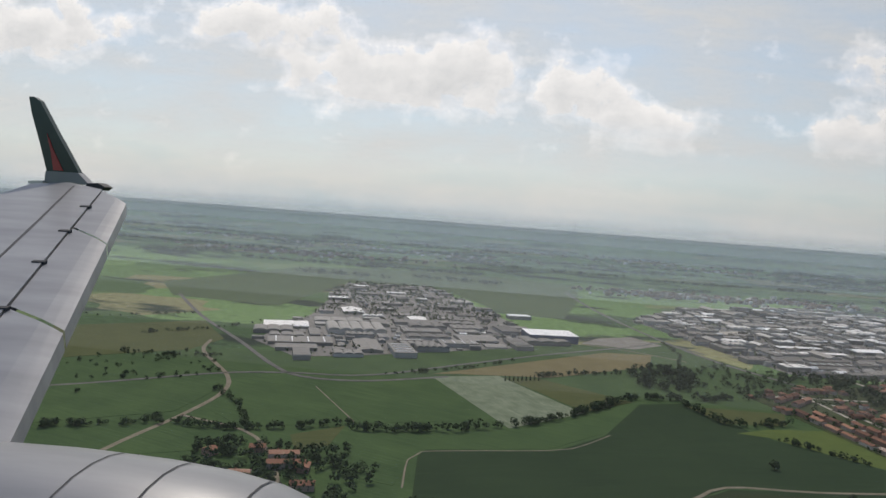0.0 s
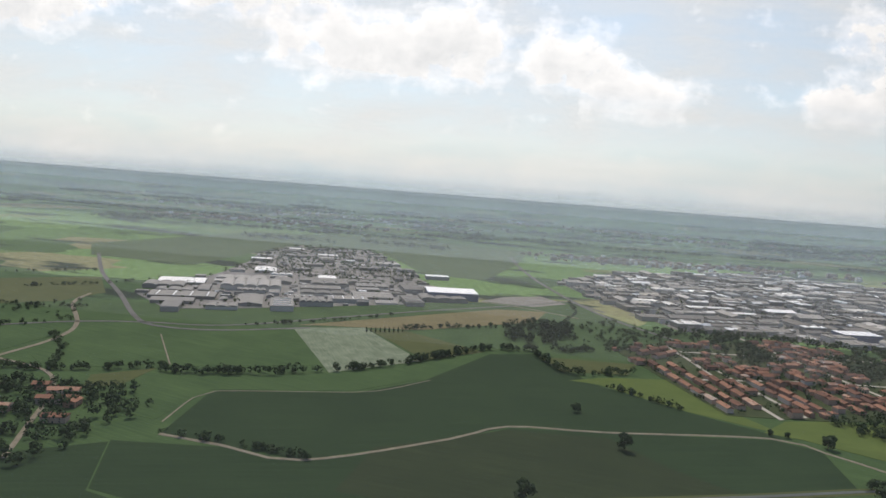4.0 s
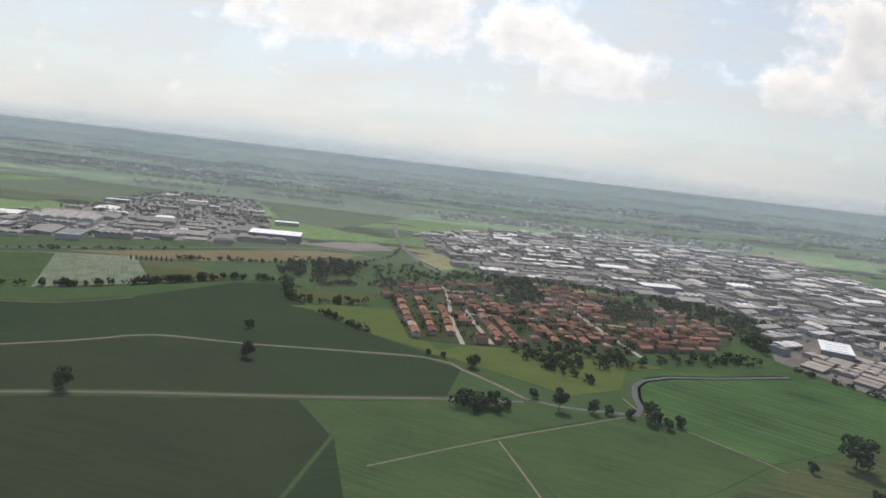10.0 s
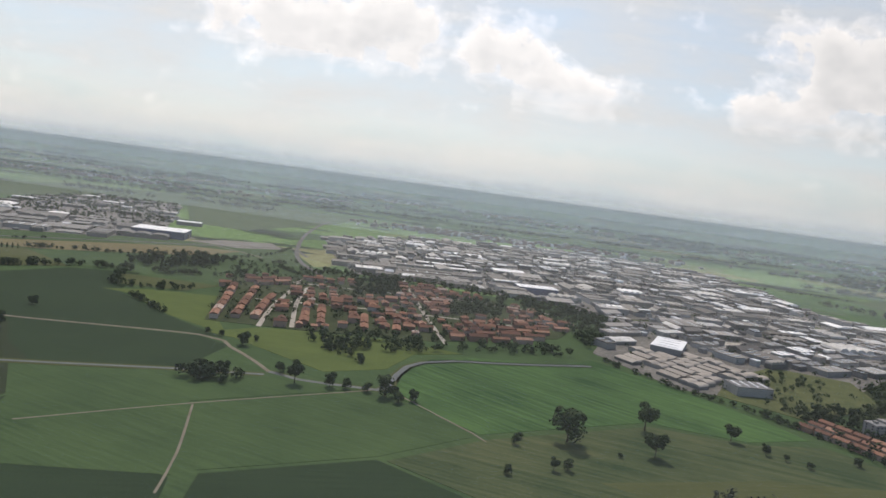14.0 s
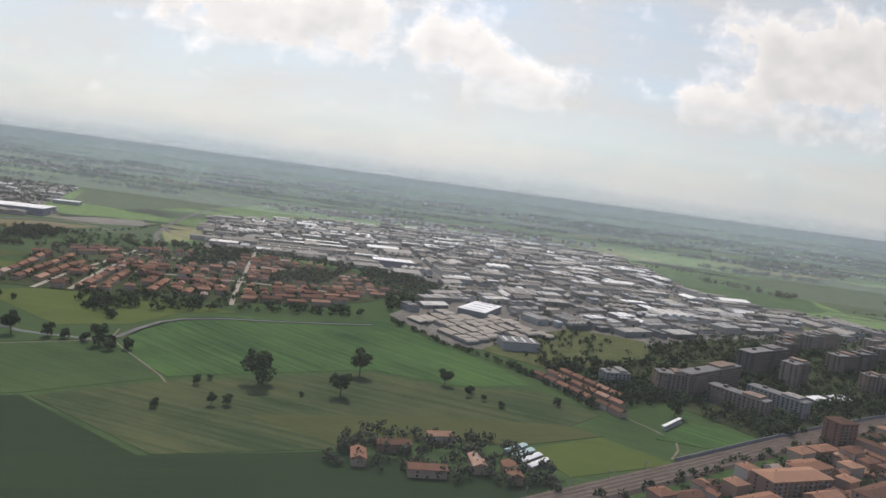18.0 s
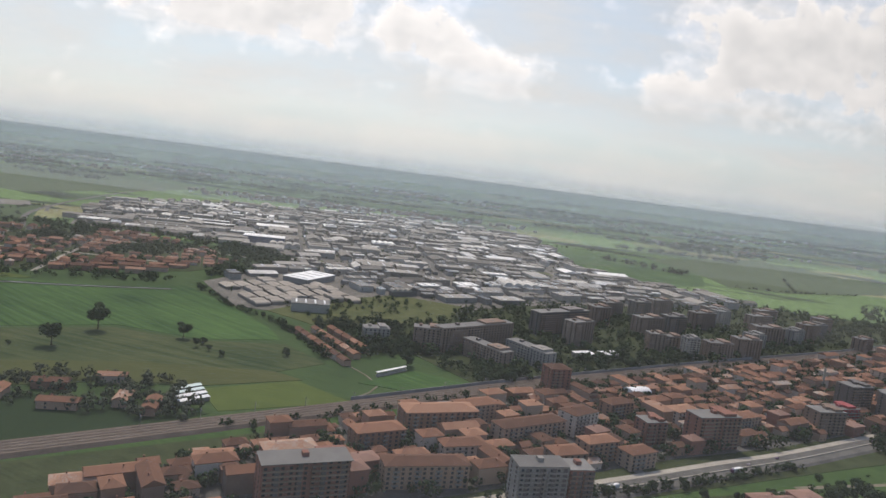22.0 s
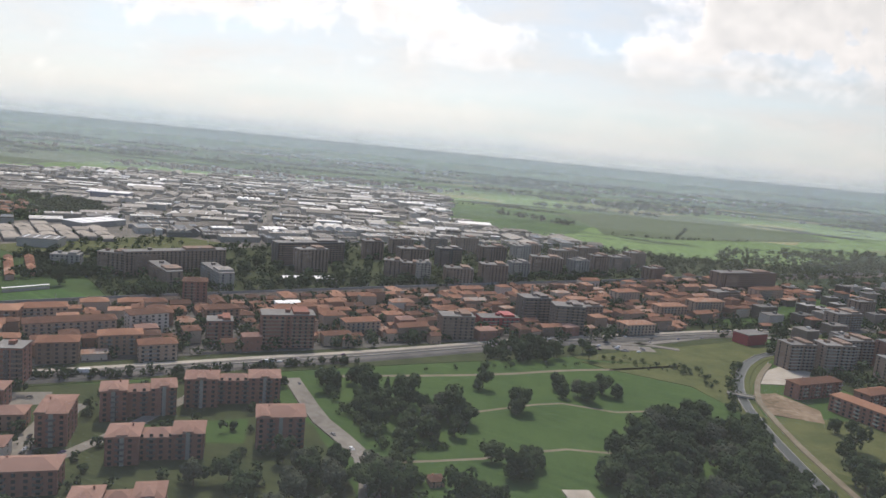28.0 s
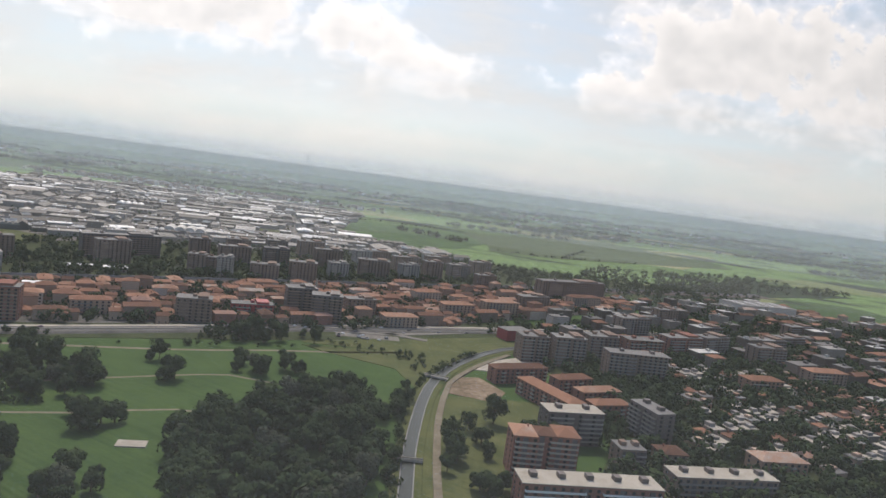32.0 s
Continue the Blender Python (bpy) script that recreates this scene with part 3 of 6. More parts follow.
field("storage_lot", PAVED, [(150, 806), (178, 852), (228, 886), (258, 840), (214, 796)], "pale bare yard beside the works")
field("field", OLIVE, [(-420, 640), (-300, 740), (-240, 650), (-250, 590), (-330, 520)], "olive meadow beside the road interchange")
field("field", GREEN, [(-300, 430), (-180, 508), (-172, 470), (-178, 408), (-260, 350)], "green field beside a country road")
field("field", GREEN, [(-170, 395), (-125, 380), (-120, 350), (-180, 320), (-240, 330)], "green field beside the farm lane")

# park, scrub and lawns round the canal
field("park_lawn", LAWN, [(921, 232), (1000, 262), (1050, 282), (1086, 268), (1098, 240), (1098, 150), (1085, 90), (985, 80), (958, 150), (936, 196)], "mown park lawn with groups of trees")
field("rough_grass", SCRUB, [(1040, 292), (1085, 300), (1105, 318), (1118, 300), (1104, 270), (1096, 244), (1086, 270), (1052, 284)], "rough grass and weeds beside the canal")
field("rough_grass", SCRUB, [(1104, 240), (1150, 246), (1168, 240), (1150, 190), (1135, 150), (1100, 110), (1099, 180)], "rough green grass between canal and flats")
field("bare_ground", EARTH, [(1108, 244), (1112, 268), (1124, 272), (1134, 254), (1128, 239)], "bare brown earth lot beside the canal", 0.16)
field("building_site", CONCRETE, [(1122, 284), (1130, 302), (1152, 322), (1160, 312), (1146, 288)], "pale bare building site beside the canal", 0.2)

# ---- paved districts ----
ESTATE = [(262, 1050), (318, 860), (371, 722), (450, 735), (600, 700), (640, 640), (596, 500), (640, 430), (700, 425), (760, 470), (880, 570), (1000, 640), (1140, 745), (1120, 800), (1063, 818), (973, 892), (969, 1181), (960, 1320), (720, 1420), (400, 1240)]
WORKS = [(-212, 660), (-200, 850), (-235, 1240), (-80, 1290), (90, 870), (150, 828), (62, 735), (-98, 625), (-150, 600)]
VILLAGE = [(278, 600), (330, 652), (381, 668), (445, 700), (524, 676), (596, 590), (574, 533), (481, 464), (435, 452), (391, 441), (325, 432)]
TOWN = [(640, 130), (725, 232), (800, 290), (900, 362), (1000, 432), (1120, 515), (1230, 590), (1300, 560), (1180, 440), (1120, 385), (1060, 330), (990, 310), (940, 280), (880, 250), (790, 196), (735, 166), (655, 122)]
FLATS = [(740, 396), (770, 470), (850, 560), (980, 640), (1130, 745), (1260, 720), (1400, 720), (1300, 610), (1190, 590), (1000, 452), (860, 362), (800, 322)]
EAST = [(1150, 345), (1240, 400), (1400, 560), (1600, 620), (1700, 420), (1500, 260), (1330, 170), (1200, 110), (1140, 140), (1165, 200), (1172, 250), (1160, 300)]
COURT = [(800, 100), (795, 180), (840, 196), (905, 212), (935, 190), (955, 150), (960, 80), (860, 70)]
field("verge_ground", GARDEN, [(500, 40), (700, 60), (760, 150), (800, 195), (730, 238), (600, 152)], "grassy ground between railway and town", 0.0105)
field("verge_ground", GARDEN, [(620, 80), (740, 145), (860, 212), (960, 262), (1040, 300), (1160, 372), (1260, 415), (1250, 450), (1100, 378), (940, 286), (780, 204), (640, 132)], "grassy ground along the carriageway", 0.0725)
field("rough_grass", SCRUB, [(1030, 318), (1060, 338), (1120, 372), (1160, 385), (1165, 352), (1140, 318), (1118, 282), (1104, 250), (1092, 262), (1086, 300), (1040, 296)], "rough olive grass between carriageway and canal", 0.0315)
field("yard", YARD, ESTATE, "grey paved ground of an industrial estate", 0.10)
field("rough_grass", SCRUB, [(664, 428), (690, 480), (745, 540), (800, 525), (790, 470), (743, 425), (709, 398)], "rough green waste ground beside the sheds", 0.14)
field("woodland_floor", DEEP, [(1365, 758), (1470, 828), (1560, 960), (1700, 900), (1496, 757), (1314, 472), (1275, 439), (1285, 579)], "dark ground under the woods beyond the district", 0.02)
field("yard", WORKYARD, WORKS, "grey paved ground of a factory works", 0.10)
field("ground_lot", GARDEN, VILLAGE, "garden ground of a village", 0.14)
field("ground_lot", TOWNYARD, TOWN, "streets and yards of a dense small town", 0.10)
field("ground_lot", GARDEN, FLATS, "green ground among blocks of flats", 0.10)
field("ground_lot", GARDEN, EAST, "green ground of a residential district", 0.10)
field("ground_lot", GARDEN, COURT, "green ground of a brick housing court", 0.14)
field("ground_lot", GARDEN, [(700, 120), (740, 146), (800, 180), (850, 205), (920, 232), (905, 210), (840, 196), (796, 178), (800, 100), (740, 90)], "grassy ground between carriageway and court", 0.09)
field("parking_lot", PAVED, [(800, 168), (808, 184), (846, 196), (850, 186), (822, 172)], "paved parking lot of the brick court", 0.15)
field("parking_lot", PAVED, [(858, 150), (866, 152), (862, 190), (852, 186)], "paved parking lot of the brick court", 0.15)
field("court_lawn", LAWN, [(886, 166), (918, 172), (914, 190), (884, 178)], "mown lawn inside the brick court", 0.15)

# ---- roads, railway, water ----
RAILWAY = [(560, 130), (674, 214), (746, 267), (829, 329), (909, 384), (986, 436), (1107, 515), (1194, 575), (1330, 660), (1500, 760)]
HIGHWAY = [(640, 105), (735, 152), (791, 183), (859, 220), (903, 245), (940, 265), (994, 298), (1030, 320), (1090, 350), (1160, 385), (1260, 430), (1400, 500)]
CANAL = [(1102, 60), (1097, 110), (1095, 148), (1095, 171), (1096, 195), (1099, 232), (1104, 260), (1114, 288), (1129, 315), (1141, 330), (1165, 350)]
RIVER = [(398, 342), (416, 336), (440, 337), (457, 338), (462, 350), (463, 369), (467, 390), (475, 404), (494, 418), (530, 431), (588, 457)]
DITCH = [(60, 222), (145, 253), (205, 276), (288, 302), (356, 325), (380, 331), (397, 336)]
BROOK = [(-2, 304), (34, 298), (77, 291), (145, 338), (178, 368), (236, 375), (338, 394), (363, 378), (385, 357), (398, 342)]
ESTATE_ROAD = [(195, 1400), (208, 1224), (240, 1000), (292, 785), (352, 668), (372, 640), (385, 600), (410, 540), (438, 462)]
strip("highway", HIGHWAY, 9.0, 0.9, ASPHALT, "grey dual carriageway on a low bank", "road", slope=1.8)
strip("median", HIGHWAY, 0.5, 1.3, CONCRETE, "pale concrete median barrier", "barrier", z0=0.85, slope=0.05)
strip("verge", HIGHWAY, 3.2, 0.7, CONCRETE, "pale unfinished roadworks strip along the carriageway", "roadworks", side=6.8)
strip("trackbed", RAILWAY, 11.0, 1.3, BALLAST, "brown railway ballast bed with several tracks", "railway", slope=1.5)
for off in (-3.6, -1.2, 1.2, 3.6):
    for gauge in (-0.38, 0.38):
        strip("rail", RAILWAY, 0.09, 1.45, RAIL, "dull steel railway rail", "rail", z0=1.28, slope=0.02, side=off + gauge)
strip("railway_wall", RAILWAY[2:], 0.3, 2.6, WALLGREY, "grey concrete wall along the railway", "wall", slope=0.02, side=6.6)
strip("riverbank", CANAL, 8.6, 0.55, SCRUB, "grassy canal bank", "bank", slope=0.8)
strip("canal", CANAL, 3.6, 0.62, WATER, "still grey-green canal water", "canal", slope=0.02)
strip("quay", CANAL, 0.3, 0.85, WALLGREY, "grey concrete canal edge", "quay", side=-2.0)
strip("quay", CANAL, 0.3, 0.85, WALLGREY, "grey concrete canal edge", "quay", side=2.0)
strip("canal_path", [(1106, 100), (1104, 150), (1104, 190), (1105, 215), (1107, 236), (1110, 257), (1121, 284), (1133, 305), (1143, 320)], 2.4, 0.7, TRACK, "pale gravel path along the canal", "path")
strip("riverbank", RIVER, 7.0, 0.2, OLIVE, "grassy river bank", "bank")
strip("river", RIVER, 3.4, 0.26, WATER, "pale reflecting river water", "river", slope=0.02)
strip("riverbank", DITCH, 7.0, 0.25, OLIVE, "grassy ditch bank", "bank")
strip("canal", DITCH, 2.6, 0.3, WATER, "straight water-filled irrigation canal", "canal", slope=0.02)
strip("brook", BROOK, 2.2, 0.3, TRACK, "pale field track beside a dark bank", "track", slope=0.4)
strip("road", ESTATE_ROAD, 5.5, 0.32, ASPHALT, "grey straight road into the industrial estate", "road")
ROADS = [[(-420, 380), (-292, 436), (-193, 514), (-137, 538), (-68, 556), (20, 640), (107, 722), (221, 818), (262, 860), (300, 800)],
         [(-420, 930), (-317, 771), (-224, 650), (-160, 562), (-124, 530), (-70, 534), (0, 575)],
         [(-250, 640), (-236, 590), (-182, 512), (-166, 462), (-170, 402), (-180, 348), (-186, 300)],
         [(-170, 402), (-120, 384), (-92, 350), (-70, 300), (-52, 258)], [(150, 800), (190, 790), (240, 760), (262, 745)]]
for k, line in enumerate(ROADS):
    strip("road", line, (4.2, 4.8, 3.6, 2.6, 2.6)[k], 0.3, (ASPHALT, ASPHALT, TRACK, TRACK, TRACK)[k], ("grey country road", "grey main road", "pale curved lane", "pale farm lane", "pale dirt lane")[k], "road")
VILLAGE_ROADS = [[(424, 735), (449, 621), (467, 540), (487, 460)], [(334, 640), (343, 576), (350, 500), (361, 434)], [(352, 600), (361, 531), (381, 444)], [(290, 610), (400, 628), (500, 650), (590, 640)], [(330, 520), (440, 548), (560, 560)]]
for line in VILLAGE_ROADS:
    strip("street", line, 3.4, 0.4, CONCRETE, "pale village street", "street")
STREETS = [[(778, 196), (763, 232)], [(865, 226), (838, 285)], [(868, 140), (880, 170), (890, 205)], [(918, 231), (937, 194), (954, 171), (960, 140), (962, 95)],
           [(1000, 312), (960, 380)], [(1030, 330), (1075, 332), (1140, 372), (1190, 380)], [(1060, 340), (1100, 330)]]
for line in STREETS:
    strip("street", line, 6.0 if line is STREETS[3] else 4.2, 0.48, PAVED, "pale asphalt street", "street")
PATHS = [[(926, 236), (993, 258), (1030, 275), (1057, 285), (1090, 300)], [(967, 202), (1000, 222), (1023, 233), (1043, 229), (1070, 240)], [(961, 169), (990, 178), (1018, 191), (1050, 190)],
         [(-9, 320), (-11, 362), (-4, 378), (78, 403), (100, 418), (124, 447)], [(330, 238), (381, 281), (454, 336)], [(383, 280), (398, 232), (405, 200)], [(-104, 503), (-56, 423)],
         [(455, 364), (460, 345), (508, 296), (514, 288)], [(718, 340), (733, 327), (752, 300), (742, 276)]]
for k, line in enumerate(PATHS):
    strip("path", line, (2.4, 1.4, 1.4)[k] if k < 3 else 0.9, 0.26, TRACK, "pale trodden path", "path")
strip("lay_by", [(1052, 322), (1085, 326)], 9.0, 0.3, PAVED, "parking ground with dusty asphalt", "parking")

# ---- houses ----
ONE = Matrix.Identity(4)
WINDOW = box("window", SHUTTER, (0, 0, 0, 0.55, 0.06, 0.75))
PANE = box("window", GLASS, (0, 0, 0, 0.95, 0.08, 0.9))
SILL = box("sill", CONCRETE, (0, 0, 0, 0.8, 0.2, 0.07))
DOOR = box("door", SHUTTER, (0, 0, 0, 0.55, 0.08, 1.1))
CHIMNEY = box("chimney", BRICK, (0, 0, 0, 0.4, 0.4, 1.0), (0, 0, 1.0, 0.52, 0.52, 0.12))


def house_recipe(w, d, h, rise, tile, wall, wing=0.0, windows=4, gable=False):
    v, f = [], []
    add_box(v, f, 0, 0, 0, w, d, h)
    rv, rf = [], []
    add_hip(rv, rf, w, d, h, rise, ridge=w - 0.4 if gable else None)
    if gable:
        b = len(v)
        for s in (-1, 1):
            v += [(s * (w / 2 - 0.02), -d / 2, h), (s * (w / 2 - 0.02), d / 2, h), (s * (w / 2 - 0.02), 0, h + rise * 0.9)]
        f += [(b, b + 1, b + 2), (b + 3, b + 5, b + 4)]
    if wing:
        add_box(v, f, w * 0.28, -d / 2 - wing / 2 + 0.1, 0, w * 0.44, wing, h * 0.82)
        add_hip(rv, rf, w * 0.44, wing + 1.0, h * 0.82, rise * 0.75, x=w * 0.28, y=-d / 2 - wing / 2)
    recipe = [("house", mesh("house", v, f, wall)), ("roof", mesh("roof", rv, rf, tile), ONE), ("chimney", CHIMNEY, pose(-w * 0.2, d * 0.15, h + rise * 0.35))]
    for k in range(windows):
        x = (k % 2 * 2 - 1) * w * 0.27
        y = -d / 2 - 0.03 - (wing if wing and x > 0 else 0)
        recipe.append(("window", WINDOW, pose(x, y, h * (0.16 if k < 2 else 0.6))))
    recipe.append(("door", DOOR, pose(0, -d / 2 - 0.03, 0)))
    return recipe


HOUSES = [house_recipe(6.4, 5.2, 3.3, 1.2, TILE, PLASTER), house_recipe(5.2, 5.0, 3.0, 1.2, TILE, PLASTER), house_recipe(8.2, 5.0, 3.2, 1.3, TILE, PLASTER, 2.2),
          house_recipe(6.0, 4.6, 3.6, 1.2, TILE, PLASTER, 0, 4, True), house_recipe(9.5, 5.4, 3.4, 1.3, TILE, PLASTER, 0, 4, True)]
TALLER = [house_recipe(11, 6.6, 5.4, 1.4, TILE, PLASTER, 0, 4), house_recipe(8.4, 6.8, 6.4, 1.3, TILE, PLASTER), house_recipe(13.5, 6.4, 5.0, 1.4, TILE, PLASTER, 3.0), house_recipe(9, 7, 6.6, 1.2, BROWNTILE, BRICK), house_recipe(15, 6.2, 5.6, 1.3, TILE, BROWNWALL, 0, 4, True)]
FAR_TALLER = [[r[0], r[1], r[2]] + [p for p in r[3:7]] for r in TALLER]
FAR_HOUSES = [[r[0], r[1], r[2]] + [p for p in r[3:5]] for r in HOUSES]
TERRACE = house_recipe(17, 5.2, 3.4, 1.3, TILE, PLASTER, 0, 4, True)
VILLA = [("house", box("house", GREYWALL, (0, 0, 0, 6.5, 5.5, 2.9), (1.0, 0.8, 2.9, 3.0, 2.6, 1.3))), ("roof", box("roof", CONCRETE, (0, 0, 2.9, 6.9, 5.9, 0.2)), ONE), ("window", PANE, pose(-1.6, -2.8, 1.6)), ("window", PANE, pose(1.6, -2.8, 1.6)), ("door", DOOR, pose(0, -2.8, 0))]
VILLA2 = [("house", box("house", PLASTER, (0, 0, 0, 5.5, 6.5, 3.2), (0.5, -0.5, 3.2, 2.4, 2.6, 1.2))), ("roof", box("roof", FLAT, (0, 0, 3.2, 5.9, 6.9, 0.2)), ONE), ("window", PANE, pose(-1.4, -3.3, 1.7)), ("window", PANE, pose(1.4, -3.3, 1.7))]
rnd = random.Random(7)
taken = []


def free(x, y, r):
    return all((x - a) ** 2 + (y - b) ** 2 > (r + c) ** 2 for a, b, c in taken)


def scatter_houses(poly, angle, dx, dy, recipes, label, group, skip, lines, gap, keep=1.0, jitter=0.8, solo=None, roofs=None, walls=None):
    many = Many([walls or PLASTER_MANY, roofs or TILE_MANY])
    ca, sa = math.cos(radians(angle)), math.sin(radians(angle))
    us = [x * ca + y * sa for x, y in poly]
    vs = [-x * sa + y * ca for x, y in poly]
    u = min(us)
    while u < max(us):
        v = min(vs)
        while v < max(vs):
            uu, vv = u + rnd.uniform(-jitter, jitter), v + rnd.uniform(-jitter, jitter)
            x, y = uu * ca - vv * sa, uu * sa + vv * ca
            if rnd.random() < keep and inside(x, y, poly) and not any(near_line(x, y, line, gap) for line in lines) and not any(inside(x, y, s) for s in skip) and free(x, y, 2.6):
                a = angle + rnd.choice((0, 0, 0, 90, 180)) + rnd.uniform(-4, 4)
                k = rnd.uniform(0.88, 1.12)
                m = turned(x, y, a) @ Matrix.Diagonal((k, k, rnd.uniform(0.85, 1.3), 1))
                if solo is None or solo(x, y):
                    stamp(rnd.choice(recipes), m, label, "house", group)
                else:
                    many.add(rnd.choice(recipes), m, 3)
                taken.append((x, y, 3.0))
            v += dy
        u += dx
    many.done("houses", "many " + label.replace("house", "houses"), "houses")


# ---- blocks of flats ----
RAILING = {}


def balcony(w, mat):
    key = (round(w, 1), mat.name)
    if key not in RAILING:
        RAILING[key] = box("balcony", mat, (0, -0.45, 0, w, 0.9, 0.12), (0, -0.86, 0.12, w, 0.08, 0.5), (-w / 2 + 0.04, -0.45, 0.12, 0.08, 0.9, 0.5), (w / 2 - 0.04, -0.45, 0.12, 0.08, 0.9, 0.5))
    return RAILING[key]


def flats(x, y, w, d, floors, angle, wall, roof, label, group, rail=None, single=True, bays=None, setback=0.0, storey=1.62, boxes=1, strips=False, bands=False, cover=None):
    """A block of flats: x, y is the middle of its front foot. roof: 'hip' or 'flat'."""
    h = floors * storey + 0.5
    v, f = [], []
    n = bays or max(2, int(w / 2.5))
    drop = 1.3 if strips else 0.0
    if setback:
        # three stepped volumes
        add_box(v, f, -w * 0.33, d / 2, 0, w * 0.34, d, h)
        add_box(v, f, w * 0.33, d / 2 + setback, 0, w * 0.34, d, h - drop / 2)
        add_box(v, f, 0, d / 2 + setback / 2 + 0.4, 0, w * 0.36, d - setback, h - 0.3 - drop)
    else:
        add_box(v, f, 0, d / 2, 0, w, d, h)
        if not single and roof == "flat":
            add_box(v, f, w * 0.24, d / 2 + 0.9, 0, w * 0.3, d, h + 1.4)
            add_box(v, f, -w * 0.3, d / 2 - 0.7, 0, w * 0.22, d, h - 1.7)
    top = thing("apartment_block", mesh("apartment_block", v, f, wall), turned(x, y, angle), label, "apartment block", group)
    rv, rf = [], []
    if roof == "flat":
        add_box(rv, rf, 0, d / 2, h + 0.003, w + 0.3, d + 0.3, 0.22)
        me = mesh("roof", rv, rf, cover or FLAT)
        part("roof", me, top)
        for k in range(boxes):
            part("lift_house", box("lift_house", wall if w < 30 else DARKWALL, ((k - (boxes - 1) / 2) * w / max(1, boxes), d * 0.55, h + 0.22, 2.0, 2.4, 1.3)), top)
    else:
        if setback:
            for bx, by, bw, bd in ((-w * 0.33, d / 2, w * 0.34, d), (w * 0.33, d / 2 + setback, w * 0.34, d), (0, d / 2 + setback / 2 + 0.4, w * 0.36, d - setback)):
                rv, rf = [], []
                add_hip(rv, rf, bw, bd, h - drop / 2 if bx > 0 else h if bx else h - 0.3 - drop, 1.5, 0.3, x=bx, y=by)
                part("roof", mesh("roof", rv, rf, roof), top)
        else:
            add_hip(rv, rf, w, d, h, 1.6, 0.4, y=d / 2)
            part("roof", mesh("roof", rv, rf, roof), top)
        part("chimney", CHIMNEY, top, pose(-w * 0.25, d * 0.6, h + 0.6))
        if strips:
            rv, rf = [], []
            add_hip(rv, rf, 2.6, d * 0.7, h + 0.7, 0.9, 0.2, x=-w * 0.33, y=d * 0.3)
            part("dormer", mesh("dormer", rv, rf, roof), top)
            rv, rf = [], []
            add_hip(rv, rf, 2.6, d * 0.7, h + 0.2, 0.9, 0.2, x=w * 0.33, y=d * 0.3 + setback)
            part("dormer", mesh("dormer", rv, rf, roof), top)
    rail = rail or CONCRETE
    if strips:
        for u in (-w * 0.33, w * 0.33) if w > 18 else (0.0,):
            yy = 0.0 if not setback or u < 0 else setback
            part("stair_tower", box("stair_tower", GREYWALL, (u, yy - 0.12, 0, 1.1, 0.5, h - 0.3)), top, None, "pale rendered stair strip")

    def front_y(u):
        if not setback:
            return 0.0
        return 0.0 if u < -w * 0.16 else setback if u > w * 0.16 else setback + 0.4

    if bands and single:
        # no recess is cut: dark strips on the wall paint the loggias' shade
        for u in (-w * 0.33, -w * 0.06, w * 0.2, w * 0.42):
            part("loggia", box("loggia", DARKWALL, (u, front_y(u) - 0.03, 0.4, 1.5, 0.1, h - 0.9)), top, None, "dark strip on the wall that paints the shade of recessed balconies")
    side = max(1, int(d / 4.0))
    for s in range(floors):
        z = 0.55 + s * storey
        spots = []
        for k in range(n):
            u = (k + 0.5) / n * w - w / 2
            spots.append((pose(u, front_y(u) - 0.02, z), k % 3 == 1 and s > 0 and not bands))
        for k in range(side):
            vv = (k + 0.5) / side * d
            spots.append((pose(-w / 2 - 0.02, vv, z, 0, 0, -90), False))
            spots.append((pose(w / 2 + 0.02, vv + setback * 0.0, z, 0, 0, 90), False))
        if bands and s:
            for u, bw in ((-w * 0.27, w * 0.42), (w * 0.27, w * 0.42)):
                part("balcony", balcony(bw, rail), top, pose(u, front_y(u), z - 0.5))
        if single:
            for m, bal in spots:
                part("window", PANE, top, m)
                if bal:
                    part("balcony", balcony(min(2.2, w / n * 0.95), rail), top, m @ pose(0, 0, -0.5))
        else:
            # distant block: one row of windows and one run of balconies a storey
            v, f = [], []
            for m, bal in spots:
                b = len(v)
                for p in ((-0.5, -0.05, 0), (0.5, -0.05, 0), (0.5, -0.05, 0.85), (-0.5, -0.05, 0.85), (-0.5, 0.03, 0), (0.5, 0.03, 0), (0.5, 0.03, 0.85), (-0.5, 0.03, 0.85)):
                    v.append(tuple(m @ Vector(p)))
                f += [(b, b + 1, b + 2, b + 3), (b, b + 4, b + 5, b + 1), (b + 1, b + 5, b + 6, b + 2), (b + 2, b + 6, b + 7, b + 3), (b + 3, b + 7, b + 4, b)]
            part("window_row", mesh("window_row", v, f, GLASS), top)
            if s and not bands:
                part("balcony", balcony(w * 0.42, rail), top, pose(-w * 0.2, front_y(-w * 0.2), z - 0.5))
    run = max(1, round(w / d))
    for k in range(run):
        q = turned(x, y, angle) @ Vector(((k + 0.5) / run * w - w / 2, d / 2, 0))
        taken.append((q.x, q.y, max(w / run, d) * 0.55 + 0.5))
    return top


RED_FLATS = "red-brick block of flats with a brown tiled roof"
